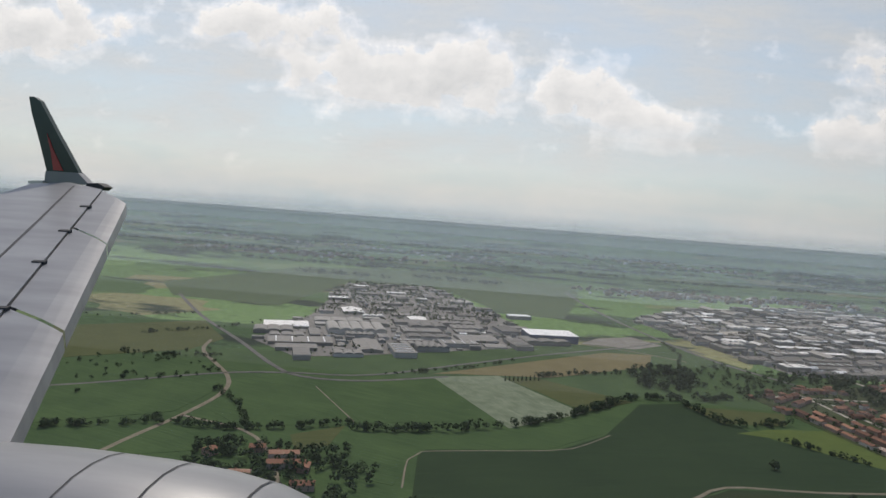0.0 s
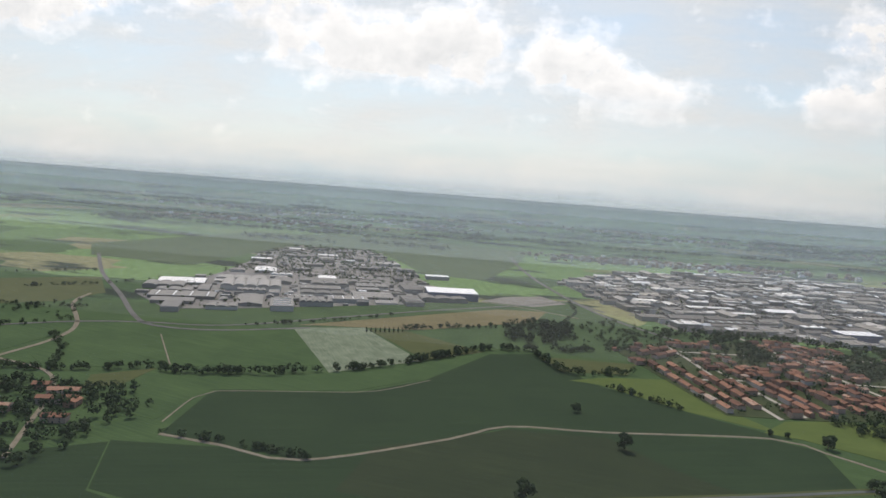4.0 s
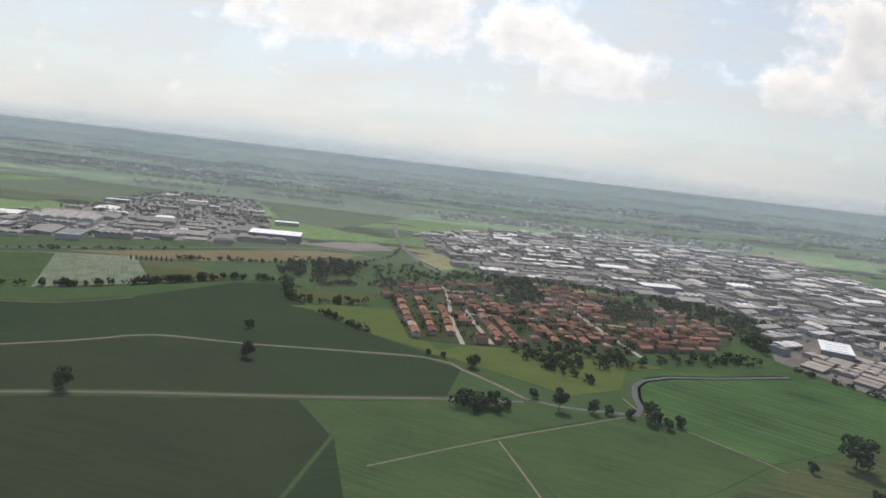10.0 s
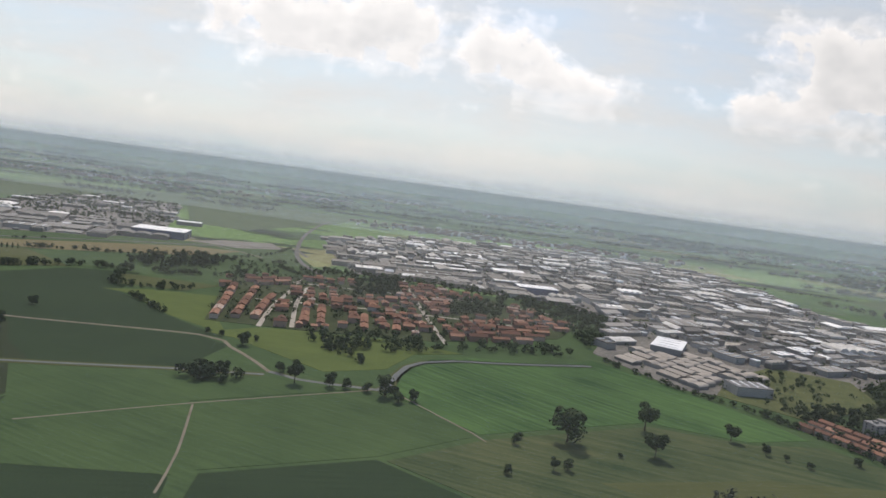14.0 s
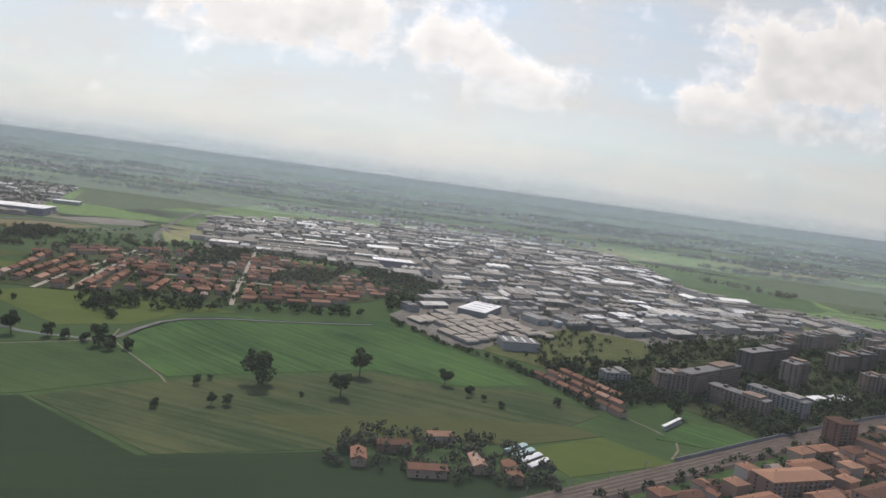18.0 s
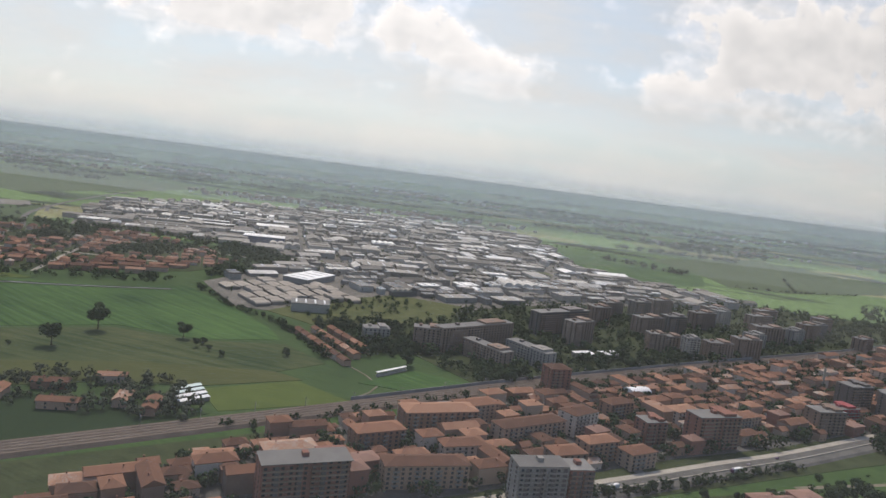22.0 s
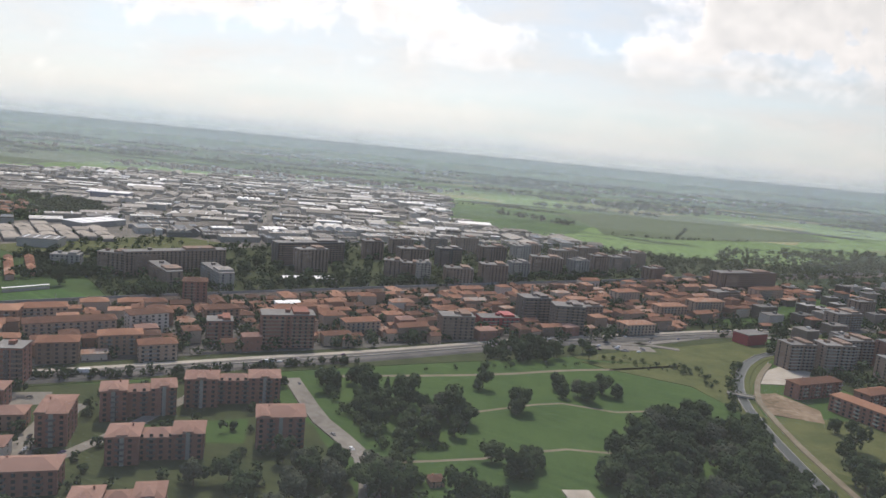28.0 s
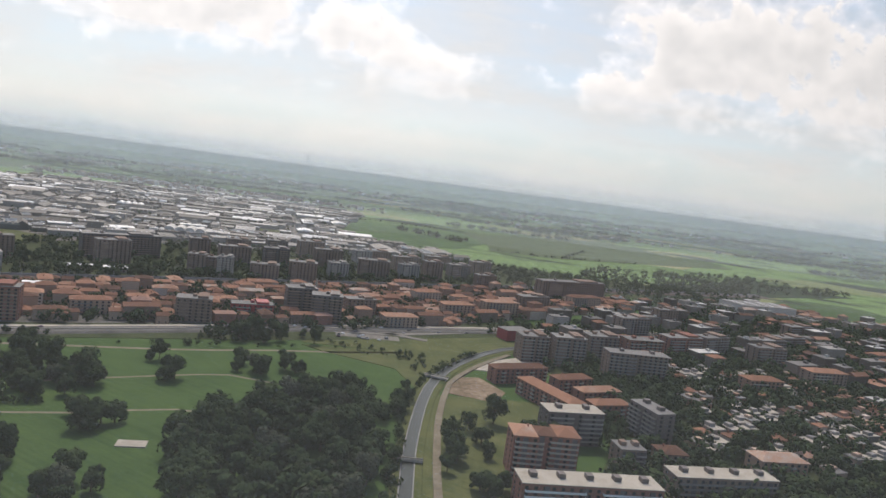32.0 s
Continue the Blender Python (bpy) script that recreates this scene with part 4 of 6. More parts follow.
for x, y, w, d, n, a, st in ((882, 181, 22, 9, 6, 24, 2.2), (906, 198, 31, 9, 6, 17, 2.6), (929, 171, 14, 10, 6, 16, 0), (899, 154, 25, 9, 5, 17, 2.4), (868, 158, 8, 14, 6, 18, 0),
                             (834, 176, 15, 8, 4, 17, 0), (818, 150, 20, 7, 3, 17, 1.5), (848, 164, 15, 7, 3, 17, 0), (830, 145, 15, 7, 3, 17, 0), (856, 144, 14, 7, 3, 17, 0), (812, 160, 22, 6, 3, 17, 0), (876, 132, 16, 8, 4, 17, 0), (905, 120, 20, 8, 5, 17, 2.0), (798, 142, 16, 7, 3, 17, 0), (790, 128, 18, 7, 3, 17, 0), (846, 128, 16, 7, 3, 17, 0), (818, 128, 18, 7, 3, 17, 0), (842, 152, 13, 7, 3, 17, 0)):
    flats(x, y, w, d, n, a, BRICK if n > 3 else PLASTER, BROWNTILE, RED_FLATS if n > 3 else "low terracotta-roofed block of flats", "flats of the brick court", DARKWALL, n > 3, None, st, strips=n > 4)
for x, y, w, d, n, a, wall, roof, lab in ((783, 246, 32, 11, 6, 22, PLASTER, TILE, "ochre block of flats with a terracotta roof"), (816, 192, 18, 9, 9, 14, GREYWALL, "flat", "pale grey flat-roofed block of flats with balconies"), (830, 197, 9, 9, 8, 14, BRICK, "flat", "brick block of flats with balconies"),
        (741, 174, 28, 10, 9, 23, BRICK, "flat", "red-brown block of flats with a flat roof"), (778, 197, 30, 9, 5, 17, PLASTER, TILE, "ochre block of flats with a terracotta roof"),
        (822, 249, 34, 9, 5, 33, PLASTER, TILE, "long terracotta-roofed block of flats"), (847, 266, 16, 10, 6, 40, PLASTER, TILE, "cream block of flats with a terracotta roof"), (878, 265, 11, 9, 6, 20, BRICK, "flat", "brick block of flats with balconies"),
        (907, 268, 23, 10, 9, 20, BRICK, "flat", "tall red-brick block of flats with pale balconies"), (982, 309, 17, 10, 7, 15, BROWNWALL, "flat", "brown block of flats with balconies"), (1027, 357, 17, 11, 9, 20, DARKWALL, "flat", "dark brown tower of flats"),
        (1043, 343, 17, 11, 9, 8, DARKWALL, "flat", "dark brown tower of flats"), (845, 322, 12, 10, 8, 20, BRICK, "hip", "rounded brick tower with a terracotta roof"), (1005, 335, 22, 9, 4, 20, SCARLET, "flat", "dull red low block of flats"), (864, 236, 14, 8, 4, 30, PLASTER, TILE, "small terracotta-roofed block of flats"),
        (905, 298, 16, 9, 4, 30, PLASTER, TILE, "small terracotta-roofed block of flats"), (1085, 352, 20, 9, 4, 25, PLASTER, TILE, "small terracotta-roofed block of flats"), (1120, 405, 22, 9, 5, 25, PLASTER, TILE, "small terracotta-roofed block of flats"), (792, 222, 18, 8, 4, 22, PLASTER, TILE, "small terracotta-roofed block of flats"),
        (832, 222, 14, 9, 5, 24, BROWNWALL, TILE, "brown block of flats with a terracotta roof"), (848, 238, 16, 8, 5, 28, PLASTER, TILE, "small terracotta-roofed block of flats"), (800, 265, 20, 9, 5, 33, PLASTER, TILE, "ochre block of flats with a terracotta roof"), (760, 222, 20, 9, 5, 30, PLASTER, TILE, "ochre block of flats with a terracotta roof"),
        (732, 196, 18, 9, 5, 28, BRICK, TILE, "red-brown block of flats with a terracotta roof"), (870, 292, 16, 8, 5, 33, PLASTER, TILE, "small terracotta-roofed block of flats"), (936, 300, 18, 8, 4, 30, PLASTER, TILE, "small terracotta-roofed block of flats"), (1060, 372, 18, 9, 6, 25, BROWNWALL, "flat", "brown block of flats with balconies"),
        (1150, 425, 26, 9, 6, 25, PLASTER, TILE, "ochre block of flats with a terracotta roof"), (1180, 470, 26, 9, 6, 30, BROWNWALL, "flat", "brown block of flats with balconies"), (1225, 500, 30, 9, 6, 30, PLASTER, TILE, "ochre block of flats with a terracotta roof"), (1100, 440, 20, 9, 5, 30, PLASTER, TILE, "small terracotta-roofed block of flats")):
    flats(x, y, w, d, n, a, wall, TILE if roof == "hip" else roof, lab, "flats of the town", BROWNWALL if wall in (BRICK, DARKWALL, BROWNWALL) else GREYWALL, y < 262 and n > 4, None, 2.2 if roof == 'flat' and w > 20 and y < 210 else 0.0, bands=roof == 'flat')
for x, y, w, d, n, a, wall in ((806, 395, 62, 9, 9, 41, BROWNWALL), (773, 377, 16, 9, 8, 2, BROWNWALL), (806, 366, 34, 9, 6, -49, BROWNWALL), (833, 376, 34, 9, 6, -52, GREYWALL), (874, 471, 54, 10, 10, 38, DARKWALL), (882, 441, 22, 10, 10, 40, BROWNWALL), (743, 381, 16, 9, 5, 15, GREYWALL),
        (948, 451, 16, 9, 7, 5, BROWNWALL), (958, 438, 10, 9, 9, 6, GREYWALL), (936, 446, 12, 9, 8, 6, BROWNWALL), (983, 449, 20, 10, 7, 11, BROWNWALL), (1008, 460, 20, 10, 9, 11, BROWNWALL), (1054, 523, 26, 10, 9, 6, BROWNWALL), (1030, 492, 15, 10, 8, 20, GREYWALL), (948, 500, 24, 10, 9, 25, BROWNWALL), (976, 520, 20, 10, 9, 25, DARKWALL),
        (1013, 556, 24, 10, 9, 25, BROWNWALL), (1084, 535, 16, 10, 8, 25, GREYWALL), (1104, 552, 16, 10, 10, 25, BROWNWALL), (1080, 590, 26, 10, 8, 25, BROWNWALL), (1128, 580, 20, 10, 8, 25, DARKWALL), (1150, 610, 20, 10, 9, 25, BROWNWALL), (1222, 535, 66, 11, 10, 27, BROWNWALL), (1279, 467, 18, 9, 8, 22, BROWNWALL),
        (914, 520, 16, 10, 9, 25, BROWNWALL), (934, 560, 20, 10, 8, 25, BROWNWALL), (964, 575, 18, 10, 9, 25, DARKWALL), (990, 600, 24, 10, 9, 25, BROWNWALL), (1050, 620, 26, 10, 7, 25, BROWNWALL), (1040, 580, 16, 10, 9, 25, GREYWALL), (1110, 640, 26, 10, 7, 25, BROWNWALL), (1150, 545, 18, 9, 7, 30, BROWNWALL)):
    flats(x, y, w, d, n, a, wall, "flat", "weathered concrete block of flats with flat roof" if wall is GREYWALL else "brown rendered block of flats with flat roof", "flats beyond the railway", CONCRETE if wall is GREYWALL else BROWNWALL, False, boxes=2, bands=n > 8 and y < 530)
for x, y, w, d, n, a, wall, roof, st in ((1155, 313, 15, 10, 8, 14, BROWNWALL, "flat", 0), (1173, 312, 17, 10, 9, 10, BROWNWALL, "flat", 0), (1197, 335, 19, 10, 8, 15, BROWNWALL, "flat", 0), (1218, 330, 22, 10, 9, 16, BRICK, "flat", 2.4), (1205, 300, 32, 10, 8, 6, BROWNWALL, "flat", 2.5), (1252, 362, 26, 10, 8, 24, BRICK, "flat", 0), (1277, 376, 22, 10, 8, 31, BROWNWALL, "flat", 0), (1309, 372, 22, 10, 7, 15, BROWNWALL, "flat", 0),
        (1143, 272, 28, 7, 4, 26, BRICK, TILE, 0), (1147, 242, 34, 8, 4, -60, BRICK, TILE, 0), (1166, 265, 19, 7, 4, 28, BRICK, TILE, 0), (1174, 250, 20, 7, 4, 25, BRICK, TILE, 0), (1174, 233, 17, 7, 4, 20, BRICK, TILE, 0), (1152, 202, 21, 9, 7, 12, DARKWALL, "flat", 0), (1136, 170, 21, 10, 8, 4, BRICK, TILE, 2.0),
        (1179, 214, 16, 8, 8, -70, DARKWALL, "flat", 0), (1146, 150, 41, 9, 5, 8, BRICK, "flat", 0), (1193, 171, 35, 8, 4, 10, BROWNWALL, "flat", 0), (1168, 186, 9, 8, 4, 10, BROWNWALL, "flat", 0), (1184, 191, 9, 8, 3, 10, BROWNWALL, TILE, 0), (1222, 192, 18, 9, 4, 10, PLASTER, TILE, 0), (1330, 410, 24, 10, 6, 24, BROWNWALL, 'flat', 0), (1360, 440, 24, 10, 5, 24, BROWNWALL, 'flat', 0), (1300, 440, 24, 10, 5, 24, BROWNWALL, 'flat', 0), (1240, 420, 24, 10, 7, 24, BROWNWALL, 'flat', 0), (1400, 500, 26, 10, 5, 24, BROWNWALL, 'flat', 0), (1270, 300, 20, 9, 5, 14, PLASTER, TILE, 0), (1320, 330, 24, 9, 6, 14, BROWNWALL, TILE, 0)):
    flats(x, y, w, d, n, a, wall, roof, "white-balconied block of flats among trees" if roof == "flat" else "brick block of flats with a terracotta roof", "flats by the canal", (WHITE if y < 160 else CONCRETE if wall is GREYWALL else GREYWALL) if roof == "flat" else CONCRETE, y < 290, None, st, bands=roof == 'flat' or n == 8, boxes=5 if w > 40 else 4 if y == 171 else 2, cover=CONCRETE if y < 175 or x == 1152 else FLAT)
red_hall = thing("office_building", box("office_building", SCARLET, (0, 5, 0, 17, 10, 6.2)), turned(1153, 358, 30), "bright red clad office building by the canal", "office building")
part("roof", box("roof", FLAT, (0, 5, 6.2, 17.4, 10.4, 0.25)), red_hall)
taken.append((1153, 362, 12))

GROVE_WEST, GROVE_EAST = [(399, 578), (380, 680), (421, 730), (434, 612)], [(484, 560), (480, 636), (538, 694), (532, 590)]
WEST_ROWS = [(331, 428), (290, 592), (330, 632), (346, 576), (353, 500), (362, 431)]
ROW_HOUSE = [q for q in TERRACE[:3]] + TERRACE[3:5]
for (ax, ay), (bx, by) in (((329, 436), (300, 556)), ((340, 446), (317, 560)), ((352, 452), (338, 540)), ((297, 588), (330, 622)), ((309, 580), (334, 606)), ((387, 452), (372, 520)), ((398, 456), (384, 520)), ((500, 482), (552, 502)), ((505, 500), (562, 520)), ((508, 522), (568, 542)), ((536, 552), (588, 570)), ((450, 470), (445, 520)), ((428, 462), (420, 510))):
    far, tilt = math.hypot(bx - ax, by - ay), math.degrees(math.atan2(by - ay, bx - ax))
    count = max(2, round(far / 17.4))
    for k in range(count):
        q = (k + 0.5) / count
        x, y = ax + (bx - ax) * q, ay + (by - ay) * q
        stamp(ROW_HOUSE, turned(x, y, tilt) @ Matrix.Diagonal((far / count / 17.3 * rnd.uniform(0.72, 0.92), rnd.uniform(0.95, 1.2), rnd.uniform(0.8, 1.2), 1)), "long terracotta-roofed row house in the village", "house", "row houses of the village")
        for e in (-0.36, 0.0, 0.36):
            taken.append((x + e * (bx - ax) / count, y + e * (by - ay) / count, 3.2))
scatter_houses(VILLAGE, 15, 10.4, 9.6, FAR_HOUSES + [FAR_HOUSES[4]] * 3, "terracotta-roofed village house with plastered walls", "houses of the village", [WEST_ROWS, GROVE_WEST, GROVE_EAST], VILLAGE_ROADS + [ESTATE_ROAD], 3.6, 0.62, 1.6, lambda x, y: y < 470 + 0.25 * (x - 330))
scatter_houses(TOWN, 30, 9.8, 8.6, FAR_HOUSES * 2 + FAR_TALLER, "terracotta-roofed town house with plastered walls", "houses of the town", [], [RAILWAY, HIGHWAY], 10.5, 0.78, 1.8, lambda x, y: y < 232 + 0.52 * (x - 800))
scatter_houses([(1215, 330), (1330, 350), (1330, 230), (1240, 190), (1195, 205), (1218, 262)], 20, 9.5, 9.5, [VILLA, VILLA, FAR_HOUSES[1], VILLA2], "flat-roofed villa among garden trees", "villas among trees", [], [], 1, 0.72, 2.2, lambda x, y: x < 1290)
BLOCKS = [[("house", box("house", BROWNWALL, (0, 0, 0, w, d, h))), ("roof", box("roof", FLAT, (0, 0, h, w + 0.3, d + 0.3, 0.25), (w * 0.2, 0, h + 0.25, 2, 2, 1.1)), ONE)] for w, d, h in ((12, 8, 6.5), (9, 9, 8.5), (16, 8, 7.5), (10, 7, 5.0))]
scatter_houses([(1150, 372), (1190, 450), (1270, 560), (1400, 640), (1560, 640), (1640, 480), (1420, 330), (1330, 300), (1260, 330), (1215, 360)], 22, 16, 14, BLOCKS, "flat-roofed house among trees in a residential district", "houses of the east district", [], [HIGHWAY], 8, 0.24, 3.0, lambda x, y: False, FLAT_MANY, DARK_MANY)
scatter_houses([(1150, 372), (1190, 450), (1270, 560), (1400, 640), (1560, 640), (1640, 480), (1420, 330), (1330, 300), (1260, 330), (1215, 360)], 25, 13, 12, [HOUSES[2], HOUSES[4]] + TALLER, "tile-roofed house among trees in a residential district", "houses of the east district", [], [HIGHWAY], 8, 0.24, 2.5, lambda x, y: False, None, DARK_MANY)
for x, y, a, k in ((-74, 262, 4, 4.0), (-92, 282, 100, 2.6), (-60, 306, 12, 2.2), (-100, 352, 15, 1.6), (-82, 346, 15, 3.0), (-78, 332, 15, 3.2), (-118, 300, 95, 2.4), (-96, 312, 10, 2.0), (-66, 330, 95, 1.5), (-124, 340, 60, 1.2)):
    stamp(HOUSES[4], turned(x, y, a) @ Matrix.Diagonal((k * 0.6, 1.2, 1.0, 1)), "old terracotta-roofed farm building", "farm building", "farm buildings by the lane")
for x, y, a, k in ((622, 247, 15, 1.4), (640, 262, 15, 1.2), (655, 240, 100, 1.2), (668, 236, 100, 1.4), (636, 228, 10, 1.5), (610, 232, 100, 1.0)):
    stamp(HOUSES[4], turned(x, y, a) @ Matrix.Diagonal((k, 1, 1, 1)), "long low farmstead building with terracotta roof", "farm building", "farmstead buildings")
for row in range(3):
    for k in range(7 - row):
        x, y = 697 + k * 5.6 + row * 9.0, 378 - k * 8.2 + row * 6.4
        stamp(ROW_HOUSE, turned(x, y, -55.5) @ Matrix.Diagonal((0.5, 0.85, 0.9, 1)), "small row house with brown roof and pale front", "house", "row houses along the lane")
        taken.append((x, y, 4.0))
stand = thing("stand", box("stand", CONCRETE, (0, 0, 0, 22, 1.6, 0.8), (0, 0.5, 0.8, 22, 0.6, 0.6)), turned(757, 322, 50), "low pale concrete stand beside the football pitch", "stand")
part("roof", box("roof", WHITE, (0, 0.4, 2.3, 22, 1.8, 0.12), (-9, 0.6, 1.4, 0.15, 0.15, 0.9), (9, 0.6, 1.4, 0.15, 0.15, 0.9)), stand)

# ---- industrial sheds ----
def shed_recipe(w, d, h, style, sheet=None):
    body = ("warehouse", box("warehouse", SHEDWALL, (0, 0, 0, w, d, h)))
    v, f = [], []
    recipe = [body]
    if style == "vault":
        n = max(2, int(w / 7))
        prof = [(-w / 2 - 0.1, h)]
        for k in range(n):
            u, half = (k + 0.5) / n * w - w / 2, w / n / 2
            prof += [(u - half * math.cos(math.pi * s / 6) * 0.98, h + 0.15 + 1.1 * math.sin(math.pi * s / 6)) for s in range(7)]
        prof.append((w / 2 + 0.1, h))
        v = [(a, yy, z) for a, z in prof for yy in (-d / 2 - 0.2, d / 2 + 0.2)]
        f = [(2 * k, 2 * k + 2, 2 * k + 3, 2 * k + 1) for k in range(len(prof) - 1)]
        f += [tuple(2 * k for k in range(len(prof) - 1, -1, -1)), tuple(2 * k + 1 for k in range(len(prof)))]
    elif style == "gable":
        add_hip(v, f, w, d, h, 1.1, 0.25, ridge=w - 0.3)
    else:
        add_box(v, f, 0, 0, h, w + 0.25, d + 0.25, 0.3)
    recipe.append(("roof", mesh("roof", v, f, sheet or SHEET), ONE))
    if style == "flat":
        strip_me = box("skylight", SKYLIGHT, (0, 0, 0, 0.9, d * 0.8, 0.3))
        for k in range(max(2, int(w / 12))):
            recipe.append(("skylight", strip_me, pose((k + 0.5) / max(2, int(w / 12)) * w - w / 2, 0, h + 0.3)))
    return recipe


def sized(w, d, h, style, sheet=None):
    return (w, d), shed_recipe(w, d, h, style, sheet)


SHEDS = [sized(30, 16, 2.3, "flat"), sized(22, 14, 2.1, "gable"), sized(40, 22, 2.5, "flat"), sized(28, 14, 2.2, "vault"), sized(15, 10, 2.0, "gable"), sized(24, 12, 2.6, "flat")]
DARK_SHEDS = [sized(34, 14, 2.2, "gable", SHEET_DARK), sized(24, 14, 2.4, "vault", SHEET_DARK), sized(50, 20, 2.6, "flat", SHEET_DARK), sized(18, 10, 2.0, "gable", SHEET_DARK), sized(40, 18, 2.6, "vault", SHEET_DARK)]


def scatter_sheds(poly, angle, tries, longest, label, group, lines, gap, solo=None, sheds=None, low=0.95, high=1.75, shift=(1.5, 1.5), seed=3):
    """Halls of mixed sizes set along one street angle, the large ones first, none over another."""
    rng = random.Random(seed)
    many = Many([SHEDWALL_MANY, SHEET_DARK if sheds else SHEET_MANY])
    ca, sa = math.cos(radians(angle)), math.sin(radians(angle))
    us = [x * ca + y * sa for x, y in poly]
    vs = [-x * sa + y * ca for x, y in poly]
    placed = np.zeros((0, 4))
    for step in range(tries):
        long = max(6.0, longest * (1 - step / tries) ** 1.3 * rng.uniform(0.55, 1.0))
        wide = max(5.0, long * rng.uniform(0.32, 0.75))
        w, d, turn = (long, wide, 0) if rng.random() < 0.72 else (wide, long, 90)
        u, v = rng.uniform(min(us), max(us)), rng.uniform(min(vs), max(vs))
        x, y = u * ca - v * sa, u * sa + v * ca
        if not inside(x, y, poly) or any(near_line(x, y, line, gap + min(w, d) * 0.5) for line in lines) or not free(x, y, min(w, d) * 0.5):
            continue
        if len(placed) and np.any((np.abs(placed[:, 0] - u) < (placed[:, 2] + w) / 2 + shift[0]) & (np.abs(placed[:, 1] - v) < (placed[:, 3] + d) / 2 + shift[1])):
            continue
        placed = np.vstack([placed, (u, v, w, d)])
        size, recipe = rng.choice(sheds or SHEDS)
        m = turned(x, y, angle + turn + rng.choice((0, 180))) @ Matrix.Diagonal((long / size[0], wide / size[1], rng.uniform(low, high) * (1 + long / 60), 1))
        if solo is None or solo(x, y):
            stamp(recipe, m, label, "warehouse", group)
        else:
            many.add(recipe, m, 4)
    many.done("sheds", "many grey and white industrial sheds", "warehouses")


AVENUES = [[(300, 900), (620, 985), (960, 1075)], [(330, 800), (640, 880), (1040, 985)], [(640, 690), (880, 770), (1060, 830)], [(470, 735), (440, 860), (400, 1040), (370, 1230)], [(640, 640), (610, 800), (560, 1000), (520, 1280)], [(800, 560), (770, 760), (720, 1000), (680, 1380)], [(960, 690), (920, 850), (880, 1100)]]
for line in AVENUES:
    strip("road", line, 5.0, 0.36, ASPHALT, "grey straight avenue of the industrial estate", "road")
LOTS = random.Random(40)
for k in range(46):
    x, y = LOTS.uniform(330, 1050), LOTS.uniform(600, 1250)
    w, d = LOTS.uniform(10, 26), LOTS.uniform(7, 16)
    if inside(x, y, ESTATE) and not any(near_line(x, y, line, 5 + w * 0.6) for line in AVENUES + [ESTATE_ROAD]):
        c, s = math.cos(radians(15)), math.sin(radians(15))
        field(*((("lawn", SCRUB), ("lawn", GARDEN), ("parking_lot", PAVED), ("storage_lot", CONCRETE))[k % 4]), [(x + a * w * c - b * d * s, y + a * w * s + b * d * c) for a, b in ((-1, -1), (1, -1), (1, 1), (-1, 1))], "open lot between the industrial sheds", 0.14)
        taken.append((x, y, min(w, d) * 0.75))
for k, (x, y, w, d) in enumerate(((440, 776, 60, 13), (446, 798, 60, 13), (452, 822, 58, 12), (420, 852, 50, 14), (470, 872, 70, 12), (455, 905, 66, 13), (520, 846, 46, 14))):
    stamp(shed_recipe(w, d, 2.6, ("gable", "flat")[k % 2]), turned(x, y, 15), "long pale-roofed warehouse of the industrial estate", "warehouse", "long halls of the industrial estate")
    for s in (-0.35, 0, 0.35):
        taken.append((x + s * w * 0.96, y + s * w * 0.26, 12))
taken += [(574, 765, 26), (668, 556, 24)]
VAULT_SHEDS = [sized(20, 10, 2.4, "vault", VAULT), sized(20, 10, 2.2, "gable", VAULT)]
for row in range(7):
    for k in range(6):
        u, v = row * 12.5 - 8, k * 18.5 - 20 + (row % 3) * 3
        x, y = 648 + u * math.cos(radians(38)) - v * math.sin(radians(38)), 465 + u * math.sin(radians(38)) + v * math.cos(radians(38))
        if inside(x, y, [(600, 470), (631, 528), (700, 545), (734, 525), (705, 436), (675, 408), (647, 431)]) and math.hypot(x - 668, y - 556) > 24 and rnd.random() < 0.86:
            (w, d), recipe = VAULT_SHEDS[k % 2]
            stamp(recipe, turned(x, y, 128) @ Matrix.Diagonal((16.5 / w, rnd.uniform(8.5, 11) / d, rnd.uniform(0.9, 1.25), 1)), "low industrial shed with weathered arched roof", "warehouse", "sheds beside the field")
            taken.append((x, y, 8))
scatter_sheds([p for p in ESTATE if p[1] > 600], 15, 9000, 46, "grey industrial shed with metal roof", "sheds of the industrial estate", [ESTATE_ROAD] + AVENUES, 3.5, lambda x, y: y < 725 + 0.1 * x - 60)
scatter_sheds([(606, 520), (634, 610), (640, 690), (740, 625), (800, 560), (738, 532), (700, 552), (688, 592), (652, 600), (626, 540)], 34, 1600, 34, "grey industrial shed with metal roof", "sheds of the industrial estate", [], 3.5, None, seed=6, shift=(2.0, 2.0))
scatter_sheds([(748, 545), (800, 535), (860, 580), (980, 650), (900, 700), (730, 590)], 32, 1500, 34, "grey industrial shed with metal roof", "sheds of the industrial estate", AVENUES, 3.5, seed=5, shift=(2.5, 2.5))
scatter_sheds([(-212, 660), (-205, 810), (-120, 850), (60, 862), (150, 828), (62, 735), (-98, 625), (-150, 600)], 18, 3500, 70, "grey factory hall with pitched roof", "halls of the works", ROADS[:2], 6, lambda x, y: y < 740, DARK_SHEDS, 0.6, 1.1, (3, 3), 8)
scatter_sheds([(-200, 850), (-235, 1240), (-80, 1290), (90, 870), (60, 862), (-120, 850)], 18, 420, 44, "grey factory hall with pitched roof", "halls of the works", [], 6, lambda x, y: False, DARK_SHEDS, 0.6, 1.1, (12, 12), 9)
